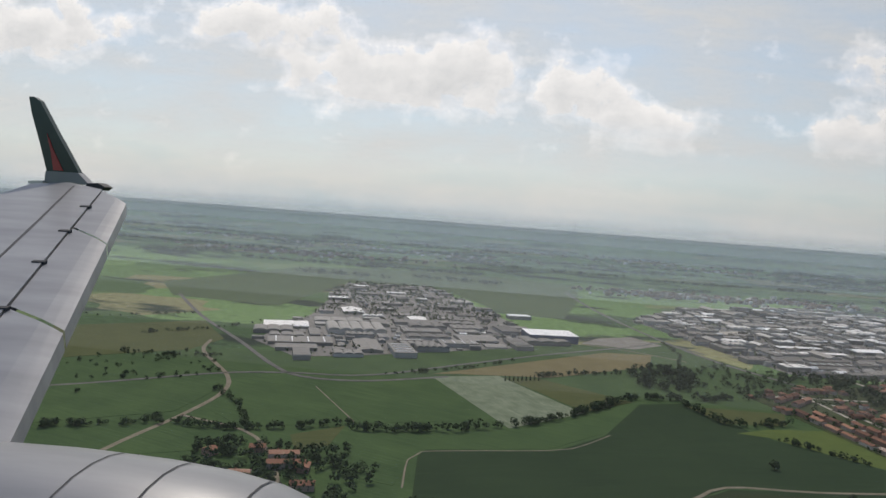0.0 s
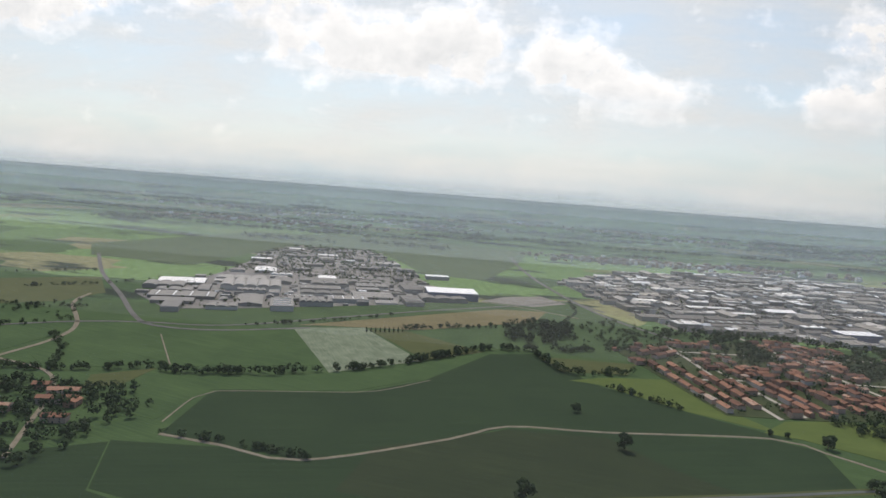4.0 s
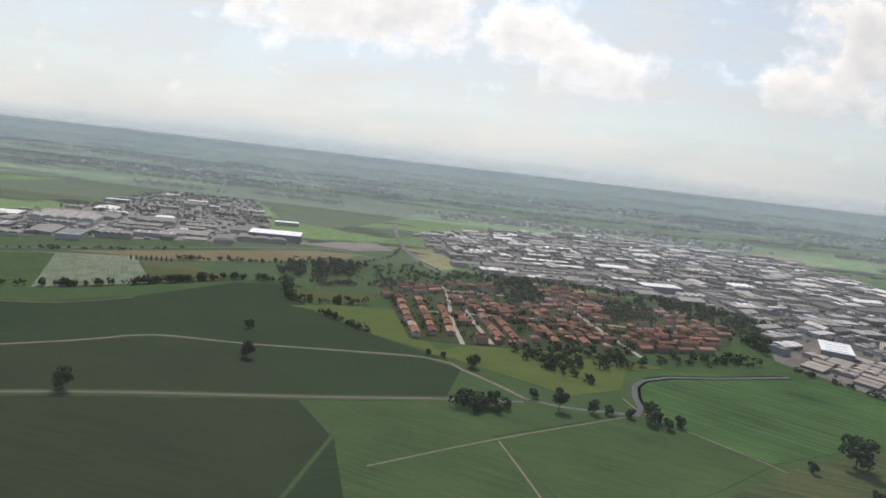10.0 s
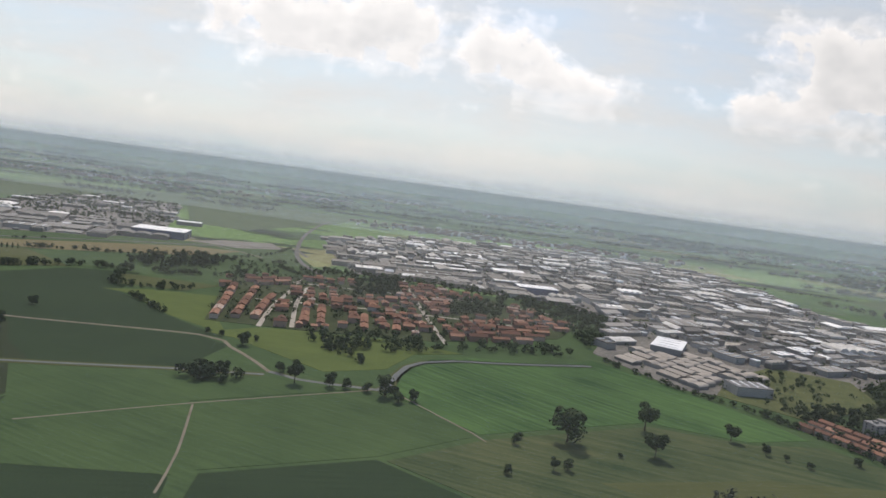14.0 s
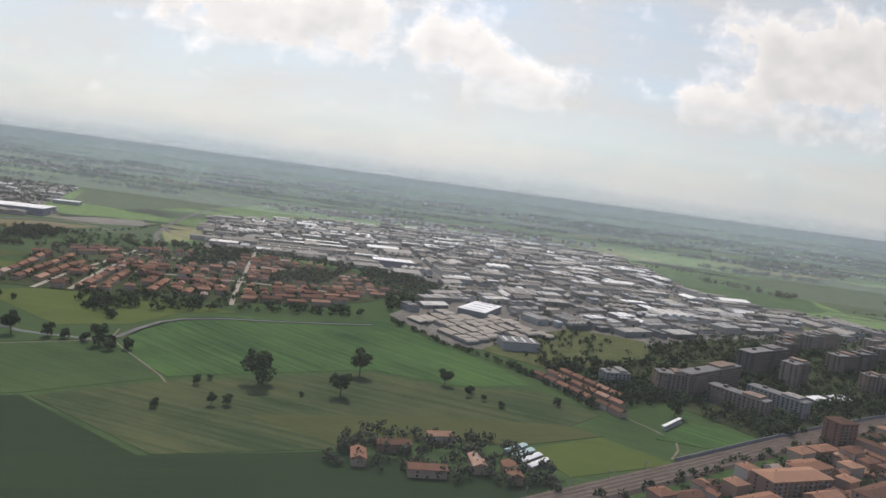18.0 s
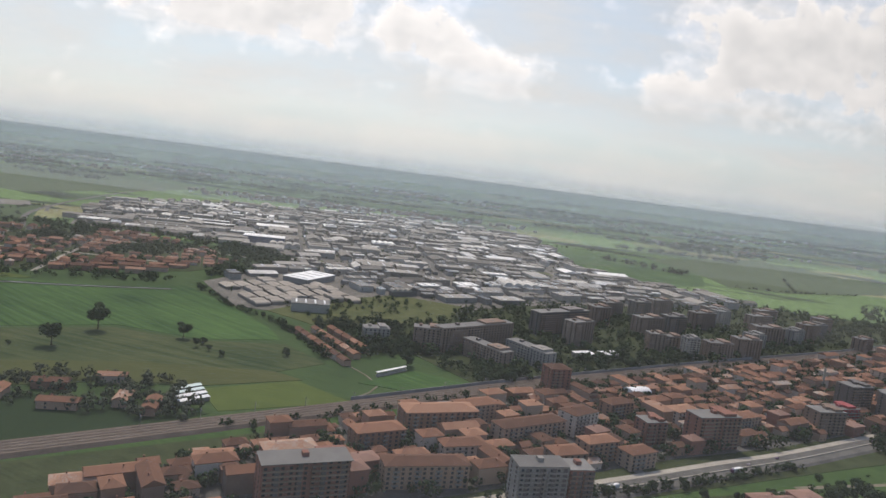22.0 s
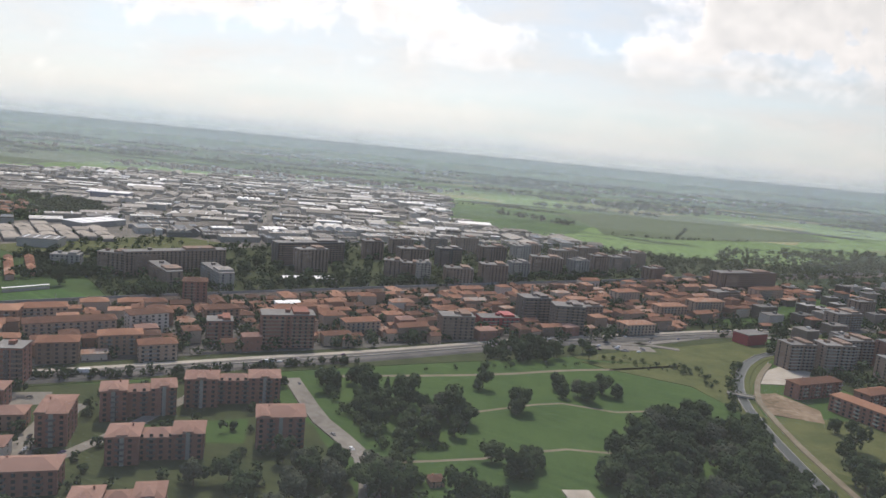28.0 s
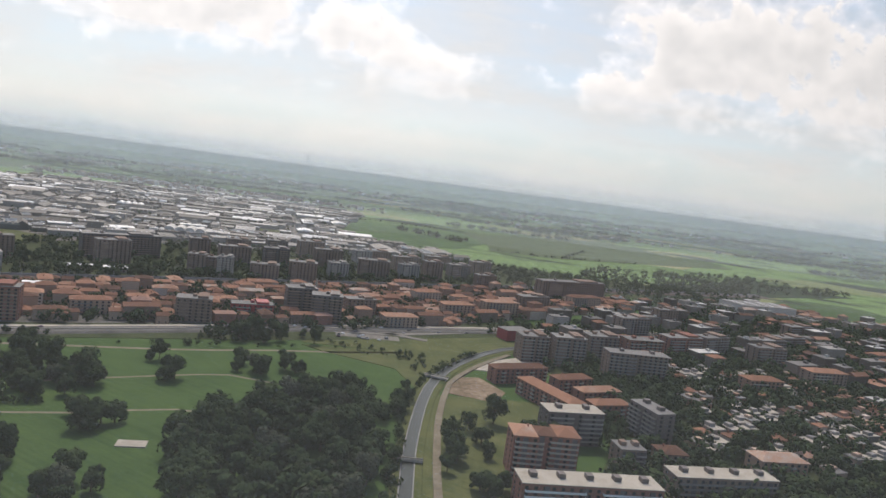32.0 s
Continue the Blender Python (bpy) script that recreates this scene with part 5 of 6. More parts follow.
for x, y, w, d, h, a, mat, lab in ((574, 765, 46, 22, 8, 12, BLUE, "dark blue factory building on the estate"), (112, 812, 62, 40, 9, 12, BLUE, "large dark blue warehouse with a pale roof"), (690, 445, 26, 16, 6, 12, SHEDWALL, "flat-roofed grey shed at the field's edge"), (668, 556, 44, 24, 5, 68, GREYWALL, "long white-roofed factory hall"), (1418, 612, 66, 30, 9, 18, SHEDWALL, "wide pale-roofed industrial hall"), (80, 966, 34, 16, 5, 15, GREYWALL, "white-roofed hall beyond the works")):
    hall = thing("warehouse", box("warehouse", mat, (0, 0, 0, w, d, h)), turned(x, y, a), lab, "warehouse")
    part("roof", box("roof", WHITE if mat is not SHEDWALL else FLAT, (0, 0, h, w + 0.4, d + 0.4, 0.4)), hall)
    for k in range(4):
        part("skylight", box("skylight", SKYLIGHT, (0, 0, 0, 1.2, d * 0.7, 0.35)), hall, pose((k - 1.5) * w / 4, 0, h + 0.4))

# ---- trees ----
def leaf_cloud(rng, lumps, count, size, v, f, base=(0, 0, 0)):
    """Small leafy clumps over a set of lumps (x, y, z, radius)."""
    total = sum(r * r for *_, r in lumps)
    for x, y, z, r in lumps:
        for _ in range(max(4, int(count * r * r / total))):
            d = Vector((rng.gauss(0, 1), rng.gauss(0, 1), rng.gauss(0.25, 1))).normalized()
            c = Vector((x, y, z)) + d * r * rng.uniform(0.72, 1.08) + Vector(base)
            t = d.orthogonal().normalized()
            t.rotate(Matrix.Rotation(rng.uniform(0, 6.28), 3, d))
            u = d.cross(t)
            s = size * rng.uniform(0.6, 1.4)
            tilt = d * s * rng.uniform(-0.5, 0.5)
            b = len(v)
            v += [tuple(c + t * s + tilt), tuple(c + u * s * 0.9), tuple(c - t * s - tilt), tuple(c - u * s * 0.9 + tilt * 0.6), tuple(c + d * s * 0.5)]
            f += [(b, b + 1, b + 4), (b + 1, b + 2, b + 4), (b + 2, b + 3, b + 4), (b + 3, b, b + 4)]


def tree_recipe(seed, height, spread, lean=0.0, count=420, leaf=LEAF, slim=False):
    rng = random.Random(seed)
    tv, tf = [], []
    rings = 6
    for k, (z, r) in enumerate(((0, 0.34), (height * 0.12, 0.24), (height * 0.45, 0.17), (height * 0.75, 0.07))):
        for i in range(rings):
            a = 6.283 * i / rings
            tv.append((r * math.cos(a) + lean * z * 0.1, r * math.sin(a), z))
        if k:
            tf += [((k - 1) * rings + i, (k - 1) * rings + (i + 1) % rings, k * rings + (i + 1) % rings, k * rings + i) for i in range(rings)]
    for k in range(5):
        a, z0 = rng.uniform(0, 6.28), height * rng.uniform(0.25, 0.5)
        e = Vector((math.cos(a), math.sin(a), 0.9)) * spread * rng.uniform(0.5, 0.75)
        b = len(tv)
        tv += [(0.08, 0, z0), (-0.08, 0.08, z0), (-0.04, -0.08, z0), (e.x, e.y, z0 + e.z)]
        tf += [(b, b + 1, b + 3), (b + 1, b + 2, b + 3), (b + 2, b, b + 3)]
    lumps = []
    if slim:
        for k in range(7):
            z = height * (0.22 + 0.11 * k)
            lumps.append((rng.uniform(-0.2, 0.2), rng.uniform(-0.2, 0.2), z, spread * (0.9, 1, 1, 0.9, 0.75, 0.6, 0.4)[k]))
    else:
        lumps.append((0, 0, height * 0.62, spread * 0.62))
        for k in range(9):
            a, q = rng.uniform(0, 6.28), rng.uniform(0.35, 0.75) * spread
            lumps.append((q * math.cos(a), q * math.sin(a), height * rng.uniform(0.30, 0.85), spread * rng.uniform(0.3, 0.5)))
    v, f = [], []
    leaf_cloud(rng, lumps, count, 0.62 if not slim else 0.42, v, f)
    return [("tree", mesh("tree", tv, tf, BARK)), ("crown", mesh("crown", v, f, leaf), ONE)]


TREES = [tree_recipe(1, 9.5, 4.2), tree_recipe(2, 8.0, 3.6), tree_recipe(3, 11.0, 4.6, 0.3), tree_recipe(4, 7.0, 3.4, -0.2, 360), tree_recipe(5, 6.0, 2.6, 0, 300), tree_recipe(6, 9.0, 4.2, 0, 420, LEAF2)]
POPLAR = tree_recipe(11, 9.5, 1.3, 0, 300, LEAF, True)
ROADSIDE = [TREES[3], TREES[4]]


def plant(recipe, x, y, k=1.0, group="", label="full green broadleaf tree"):
    stamp(recipe, turned(x, y, rnd.uniform(0, 360)) @ Matrix.Diagonal((k, k, k * rnd.uniform(0.9, 1.1), 1)), label, "tree", group)


for x, y, k in ((222, 408, 0.9), (242, 349, 0.9), (184, 272, 1.0), (415, 330, 1.1), (403, 345, 0.8), (433, 332, 0.7), (368, 386, 1.1), (441, 333, 0.7), (452, 333, 0.8), (340, 400, 0.5), (350, 399, 0.5), (372, 398, 0.5), (552, 303, 1.7), (596, 337, 1.4), (641, 340, 1.0), (670, 316, 0.5), (527, 291, 0.45), (592, 300, 1.3), (653, 326, 0.5),
                (522, 257, 0.5), (542, 268, 0.55), (548, 270, 0.5), (575, 294, 0.35), (364, 330, 0.9), (372, 319, 1.0), (380, 322, 0.8), (462, 329, 1.0), (470, 323, 0.9), (477, 328, 0.8), (467, 332, 0.7), (530, 300, 0.4), (700, 330, 0.6), (655, 332, 0.4), (661, 322, 0.4)):
    plant(rnd.choice(TREES[:4]), x, y, k, "single trees in the fields", "single dark green tree standing in a field")
for k in range(9):
    plant(POPLAR, 52 + k * 3.9, 577 + k * 1.7, 0.62, "row of poplars", "slim upright poplar in a row")


def grove(poly, count, kinds, scale, group, label, avoid=(), gap=3.0):
    xs, ys = [p[0] for p in poly], [p[1] for p in poly]
    made = 0
    for _ in range(count * 30):
        x, y = rnd.uniform(min(xs), max(xs)), rnd.uniform(min(ys), max(ys))
        if inside(x, y, poly) and not any(near_line(x, y, line, gap) for line in avoid) and free(x, y, 1.5):
            plant(rnd.choice(kinds), x, y, rnd.uniform(*scale), group, label)
            made += 1
            if made == count:
                return


PARK = "dense dark green park tree"
grove([(1026, 168), (1033, 194), (1044, 214), (1062, 230), (1077, 224), (1085, 208), (1085, 150), (1074, 104), (1036, 132)], 90, TREES, (0.8, 1.2), "trees of the park wood", PARK, [PATHS[2]], 2.0)
grove([(928, 226), (944, 206), (962, 176), (972, 186), (958, 224), (940, 234)], 30, TREES[:5] + [POPLAR], (0.7, 1.0), "trees along the park road", PARK, [STREETS[3]], 6.0)
for cx, cy, n, r in ((974, 206, 7, 7), (962, 214, 4, 6), (1004, 220, 4, 4), (1030, 243, 4, 6), (1046, 248, 4, 5), (1000, 172, 7, 8), (988, 240, 2, 5), (985, 204, 3, 5), (1020, 250, 2, 4), (976, 190, 4, 6), (965, 150, 6, 8), (985, 142, 5, 8), (1008, 128, 8, 12)):
    grove([(cx - r, cy - r * 0.7), (cx + r, cy - r * 0.7), (cx + r, cy + r * 0.7), (cx - r, cy + r * 0.7)], n, TREES, (0.75, 1.1), "groups of park trees", PARK)
grove([(905, 140), (960, 120), (955, 165), (925, 165)], 16, TREES, (0.7, 1.0), "trees round the brick court", PARK, [STREETS[3]], 3.0)
grove([(890, 206), (935, 212), (918, 226), (880, 216)], 12, ROADSIDE, (0.5, 0.8), "trees round the brick court", PARK)
grove([(1010, 282), (1050, 296), (1045, 312), (1006, 300)], 18, TREES[:5], (0.6, 0.9), "trees by the carriageway", "green tree beside the carriageway", [HIGHWAY], 6)
grove([(1104, 120), (1140, 140), (1150, 200), (1126, 236), (1106, 205)], 28, TREES[:5], (0.6, 1.0), "trees beside the canal", "green tree beside the canal", [CANAL], 4.5)
grove([(1083, 120), (1091, 120), (1095, 245), (1088, 245)], 18, TREES[:5], (0.5, 0.8), "trees beside the canal", "green tree beside the canal", [CANAL], 4.5)
grove([(1165, 165), (1330, 180), (1340, 350), (1215, 340), (1165, 250)], 45, TREES[:5], (0.55, 0.95), "garden trees among villas", "dark green garden tree", (), 1)
grove([(738, 330), (800, 350), (900, 400), (960, 440), (930, 500), (850, 520), (770, 440)], 30, TREES[:5], (0.6, 0.95), "trees among the flats", "dark green tree among blocks of flats", [RAILWAY], 9)


def wood(name, poly_or_line, count, size, label, width=None, leaf=LEAF, clumps=26):
    """Uncounted trees of a copse or hedge, as one mesh of leafy clumps."""
    rng = random.Random(len(name) + int(poly_or_line[0][0]))
    v, f = [], []
    spots = []
    if width is None:
        xs, ys = [p[0] for p in poly_or_line], [p[1] for p in poly_or_line]
        tries = 0
        while len(spots) < count and tries < count * 40:
            tries += 1
            x, y = rng.uniform(min(xs), max(xs)), rng.uniform(min(ys), max(ys))
            if inside(x, y, poly_or_line) and free(x, y, 1.0):
                spots.append((x, y))
    else:
        line = spline(poly_or_line, 3.0)
        for _ in range(count):
            c = rng.choice(line)
            spots.append((c.x + rng.uniform(-width, width), c.y + rng.uniform(-width, width)))
    for x, y in spots:
        h = size * rng.uniform(0.55, 1.2)
        g0 = ground_height(y)
        lumps = [(x + rng.uniform(-0.3, 0.3) * h, y + rng.uniform(-0.3, 0.3) * h, g0 + h * rng.uniform(0.35, 0.7), h * rng.uniform(0.26, 0.42)) for _ in range(3)]
        leaf_cloud(rng, lumps, clumps, h * 0.15, v, f)
    return tagged(new(name, mesh(name, v, f, leaf)), label, "trees", kind="stuff")


wood("hedge", [(-52, 405), (-5, 418), (45, 440), (92, 476), (125, 512), (162, 553), (213, 569), (260, 590)], 170, 6.0, "dark thick hedge with trees between fields", 3.0)
wood("copse", [(173, 660), (200, 690), (250, 700), (240, 630), (226, 602), (180, 590)], 120, 8.0, "dark copse beside the straw field")
wood("hedge", [(84, 603), (120, 628), (170, 650)], 40, 5.0, "dark hedge along a field", 2.0)
wood("hedge", [(205, 548), (222, 505), (250, 506), (278, 516)], 40, 6.0, "row of trees between meadows", 2.5)
wood("copse", [(230, 560), (280, 590), (330, 660), (360, 700), (300, 760), (255, 700)], 90, 5.0, "scattered trees and shrubs beside the estate road")
wood("copse", [(596, 505), (640, 640), (600, 690), (545, 690), (560, 600), (585, 560)], 150, 7.5, "dark wood between village and factories")
wood("copse", GROVE_WEST, 90, 6.5, "dark trees among village houses", None, LEAF, 26)
wood("copse", GROVE_EAST, 90, 6.5, "dark trees among village houses", None, LEAF, 26)
wood("copse", [(400, 420), (416, 396), (440, 384), (446, 396), (424, 418)], 26, 5.0, "trees on the meadow below the village", None, LEAF, 30)
wood("garden_trees", VILLAGE, 430, 4.6, "garden trees among village houses", None, LEAF, 20)
wood("garden_trees", TOWN, 1300, 5.6, "street and garden trees among town houses", None, LEAF, 22)
wood("copse", [(385, 436), (430, 446), (480, 458), (560, 500), (590, 480), (545, 462), (500, 445), (460, 420), (430, 410)], 110, 6.0, "trees and shrubs along the river meadow")
wood("copse", [(362, 314), (384, 312), (392, 328), (366, 331)], 26, 6.5, "thicket beside the canal")
wood("copse", [(-130, 250), (-40, 250), (-20, 340), (-60, 372), (-140, 360)], 240, 6.0, "dark trees round old farm buildings")
wood("copse", [(-260, 420), (-190, 520), (-230, 600), (-300, 560), (-330, 460)], 60, 4.5, "shrubs and trees round the road interchange")
wood("hedge", [(-290, 330), (-180, 380), (-120, 386), (-52, 420)], 90, 5.0, "hedge along a farm lane", 2.5)
for line in ([(-330, 640), (-270, 700), (-240, 760)], [(-420, 520), (-330, 470), (-292, 444)], [(-300, 560), (-250, 560), (-215, 575)], [(-260, 352), (-200, 372), (-176, 398)], [(-176, 470), (-160, 455), (-140, 430), (-122, 392)], [(-480, 700), (-400, 720), (-330, 780)],
             [(-60, 560), (0, 600), (60, 660)], [(246, 478), (300, 432)], [(-2, 306), (40, 300), (80, 293)], [(240, 700), (262, 780), (262, 860)], [(300, 690), (345, 640)], [(960, 1190), (1080, 1200), (1160, 1195)], [(1180, 905), (1280, 925), (1420, 990)], [(1290, 930), (1360, 1100)]):
    wood("hedge", line, 34, 4.2, "dark hedge with shrubs along a field edge", 1.8)
wood("thicket", [(596, 224), (694, 228), (668, 272), (604, 268)], 130, 5.0, "shrubs and trees round the farmstead", None, LEAF2)
wood("copse", [(720, 330), (742, 345), (770, 372), (752, 440), (700, 400), (706, 372)], 100, 6.0, "trees along the lane of row houses")
wood("hedge", [(600, 476), (640, 428), (676, 400), (720, 335)], 80, 4.0, "hedge between field and sheds", 2.0)
wood("copse", [(860, 360), (1000, 455), (1100, 522), (1090, 540), (980, 470), (850, 378)], 120, 6.0, "trees along the railway")
wood("park_wood", [(1026, 168), (1033, 194), (1044, 214), (1062, 230), (1077, 224), (1085, 208), (1085, 150), (1074, 104), (1036, 132)], 160, 7.5, "dense undergrowth and crowns of the park wood", None, LEAF, 60)
wood("garden_trees", [(1165, 165), (1330, 180), (1340, 350), (1215, 340), (1165, 250)], 800, 5.0, "dark green garden trees among villas", None, LEAF, 36)
wood("garden_trees", FLATS, 1400, 6.2, "dark green trees among blocks of flats", None, LEAF, 22)
wood("garden_trees", EAST, 3600, 7.0, "dark green trees of a residential district", None, LEAF, 22)
wood("copse", [(1250, 700), (1420, 720), (1700, 900), (1560, 960), (1300, 800)], 260, 9.0, "dark woods beyond the flats", None, LEAF, 18)
wood("hedge", [(1040, 1080), (1120, 1010), (1150, 985)], 50, 8.0, "row of dark trees in a wide field", 5.0)
wood("copse", [(-200, 860), (-235, 1240), (-80, 1290), (90, 880)], 520, 6.5, "dark trees behind the factory halls", None, LEAF, 14)
wood("copse", WORKS, 260, 5.0, "trees among factory halls", None, LEAF, 18)
wood("copse", ESTATE, 1100, 4.8, "street trees among industrial sheds", None, LEAF, 18)
wood("shrubs", [(1092, 90), (1091, 170), (1094, 236), (1106, 276), (1124, 314)], 120, 2.8, "shrubs along the canal bank", 1.6)
wood("young_trees", [(938, 247), (1046, 286)], 16, 3.0, "row of small young trees beside a park path", 0.6)
wood("young_trees", [(966, 179), (996, 187)], 12, 3.0, "row of small young trees beside a park path", 0.6)
wood("hedge", [(800, 196), (850, 212), (900, 236), (940, 258)], 120, 3.6, "shrubs along the carriageway bank", 2.0)
wood("hedge", [(930, 230), (948, 196), (964, 174), (971, 145)], 70, 4.0, "trees and shrubs along the park road", 2.5)
wood("copse", COURT, 170, 4.6, "garden trees of the brick court", None, LEAF, 30)
wood("hedge", [(700, 226), (800, 300), (900, 372), (1000, 440)], 130, 3.6, "shrubs along the railway bank", 2.5)
wood("copse", [(1150, 345), (1240, 400), (1300, 470), (1200, 440), (1120, 385)], 140, 5.5, "trees of the east district", None, LEAF, 26)
wood("hedge", [(1050, 300), (1075, 296), (1095, 290), (1100, 262)], 60, 2.4, "low shrubs in rough grass", 7.0)
wood("copse", [(800, 350), (805, 324), (817, 328), (832, 339), (833, 368), (814, 361)], 45, 6.5, "dark trees beside the football pitch", None, LEAF, 40)
wood("copse", [(742, 356), (755, 356), (782, 367), (780, 394), (757, 384), (739, 371)], 40, 6.0, "dark trees behind the football pitch", None, LEAF, 36)
wood("copse", [(673, 433), (697, 478), (739, 520), (772, 508), (743, 429), (709, 401)], 70, 4.5, "shrubs and trees on waste ground", None, LEAF, 26)
wood("copse", [(1365, 758), (1470, 828), (1496, 757), (1314, 472), (1275, 439), (1295, 579)], 260, 7.0, "dark wood beyond the east district", None, LEAF, 20)
wood("copse", [(998, 302), (1018, 321), (1031, 306), (1023, 283), (989, 272)], 40, 5.0, "trees beside the carriageway", None, LEAF, 40)
wood("copse", [(330, 660), (440, 705), (530, 690), (590, 640), (606, 680), (540, 722), (440, 738), (350, 712)], 170, 6.5, "dark tree belt between village and estate", None, LEAF, 22)
FAR = random.Random(21)
for k in range(130):
    x, y = FAR.uniform(-1900, 3000), FAR.uniform(1300, 2890)
    if 200 < x < 1000 and y < 1480:
        continue
    w = FAR.uniform(90, 320)
    wood("far_wood", [(x, y), (x + w, y + FAR.uniform(-20, 60))], int(w / 2.2), 10.0, "dark distant tree line across the plain", FAR.uniform(6, 22), LEAF, 9)

# far villages of pale and red roofs, too small to count
def far_town(x, y, w, d, count, label):
    rng = random.Random(int(x) + 5)
    v, f = [], []
    for _ in range(count):
        a, b = x + rng.gauss(0, w), y + rng.gauss(0, d)
        add_box(v, f, a, b, ground_height(b), rng.uniform(5, 14), rng.uniform(5, 9), rng.uniform(3, 8), rng.uniform(0.6, 1.0))
    return tagged(new("far_village", mesh("far_village", v, f, FARWALL)), label, "village", kind="stuff")


FARWALL, _n, _b = shader("far_walls", 0.85)
_g = node(_n, "ShaderNodeNewGeometry")
_n.links.new(ramp(_n, _g.outputs["Random Per Island"], [(0.0, (0.13, 0.08, 0.06)), (0.5, (0.19, 0.13, 0.10)), (0.85, (0.24, 0.22, 0.19)), (1.0, (0.62, 0.60, 0.57))]), _b.inputs["Base Color"])
for x, y, w, d, c in ((-500, 1850, 160, 50, 150), (-150, 2250, 230, 70, 160), (470, 1480, 110, 35, 200), (720, 1540, 100, 30, 140), (-800, 2400, 200, 60, 110), (1000, 2500, 260, 60, 110), (1700, 2300, 240, 60, 110), (1500, 1650, 140, 40, 70), (2300, 2600, 260, 70, 90), (330, 2700, 300, 70, 110)):
    far_town(x, y, w, d, c, "far village of pale walls and red roofs")

# ---- masts, poles, vehicles, small things ----
mast = thing("radio_mast", box("radio_mast", WALLGREY, (0, 0, 0, 10, 10, 40, 0.7), (0, 0, 40, 6, 6, 60, 0.4)), pose(460, 3449, ground_height(3449)), "tall thin mast on the horizon", "mast")
crane = thing("chimney_stack", box("chimney_stack", CONCRETE, (0, 0, 0, 1.4, 1.4, 15, 0.7)), pose(1028, 398, 0), "slim pale concrete mast in the town", "mast")

CAR = [("car", box("car", PAINT, (0, 0, 0.14, 2.15, 0.92, 0.34), (-0.08, 0, 0.48, 1.25, 0.8, 0.26, 0.82))), ("windscreen", box("windscreen", GLASS, (-0.08, 0, 0.5, 1.29, 0.76, 0.17, 0.86)), ONE)]
WHEEL = box("wheel", DARKWALL, (0, 0, 0, 0.34, 0.14, 0.3))
CAR.append(("wheels", box("wheels", DARKWALL, (-0.66, 0, 0, 0.36, 0.96, 0.3), (0.66, 0, 0, 0.36, 0.96, 0.3)), ONE))


def cars(line, count, z, offs, group):
    pts = spline(line, 2.0)
    for _ in range(count):
        i = rnd.randrange(1, len(pts) - 1)
        t = (pts[i + 1] - pts[i - 1]).normalized()
        o = rnd.choice(offs)
        stamp(CAR, pose(pts[i].x - t.y * o, pts[i].y + t.x * o, z, 0, 0, math.degrees(math.atan2(t.y, t.x)) + (180 if o > 0 else 0)), "small passenger car on the road", "car", group)


cars(HIGHWAY[1:9], 22, 0.9, (-3.2, -1.5, 1.5, 3.2), "cars on the carriageway")
for line in STREETS[:6]:
    cars(line, 7, 0.28, (-1.4, 1.4), "cars in the streets")
cars([(1052, 318), (1085, 322)], 16, 0.3, (-3, -1, 1.5, 4), "parked cars by the carriageway")
cars([(862, 150), (856, 180)], 14, 0.72, (-2, 0), "parked cars by the flats")
cars([(806, 176), (844, 191)], 18, 0.72, (-4, -1.5, 1.5, 4), "parked cars by the flats")
TRUCK = [("lorry", box("lorry", WHITE, (0.4, 0, 0.45, 4.6, 1.25, 1.35))), ("cab", box("cab", PAINT, (-2.5, 0, 0.3, 1.0, 1.2, 1.2)), ONE), ("wheel", WHEEL, pose(-2.4, -0.55, 0)), ("wheel", WHEEL, pose(1.8, -0.55, 0))]
for x, y, a, z in ((846, 213.5, 25, 0.9), (905, 243.5, 28, 0.9), (806, 188, 27, 0.9)):
    stamp(TRUCK, pose(x, y, z, 0, 0, a), "white box lorry on the road", "lorry", "lorries on the carriageway")

pad = field("paved_square", CONCRETE, [(1013, 158), (1021, 159.5), (1020, 164), (1012, 162.5)], "small pale concrete square on the lawn", 0.24)
hut = stamp(HOUSES[1], turned(976, 159, 20) @ Matrix.Diagonal((0.8, 0.8, 0.7, 1)), "small park hut with red roof", "hut")
bridge = thing("canal_bridge", box("canal_bridge", CONCRETE, (0, 0, 0.9, 9, 1.6, 0.3)), turned(1095.0, 171, 2), "small concrete footbridge over the canal", "bridge")
for s in (-1, 1):
    part("parapet", box("parapet", CONCRETE, (0, s * 0.75, 1.2, 9, 0.1, 0.5)), bridge)
bridge = thing("canal_bridge", box("canal_bridge", CONCRETE, (0, 0, 0.9, 11, 3.0, 0.3)), turned(1104, 262, -18), "concrete bridge over the canal", "bridge")
for s in (-1, 1):
    part("parapet", box("parapet", CONCRETE, (0, s * 1.45, 1.2, 11, 0.1, 0.5)), bridge)
for x, y, w, d in ((876, 406, 14, 8), (895, 415, 14, 9)):
    school = thing("school_building", box("school_building", GREYWALL, (0, 0, 0, w, d, 3.2), (w * 0.3, d * 0.4, 0, w * 0.5, d * 0.6, 3.0)), turned(x, y, 25), "low school building with bright white roof", "school", "white-roofed school buildings")
    part("roof", box("roof", WHITE, (0, 0, 3.2, w + 0.4, d + 0.4, 0.25), (w * 0.3, d * 0.42, 3.0, w * 0.5 + 0.4, d * 0.6, 0.25)), school)
dome = thing("sports_hall", box("sports_hall", GREYWALL, (0, 0, 0, 13, 8, 3.2)), turned(890, 335, 28), "low hall with an arched white roof", "hall")
dv, df = [], []
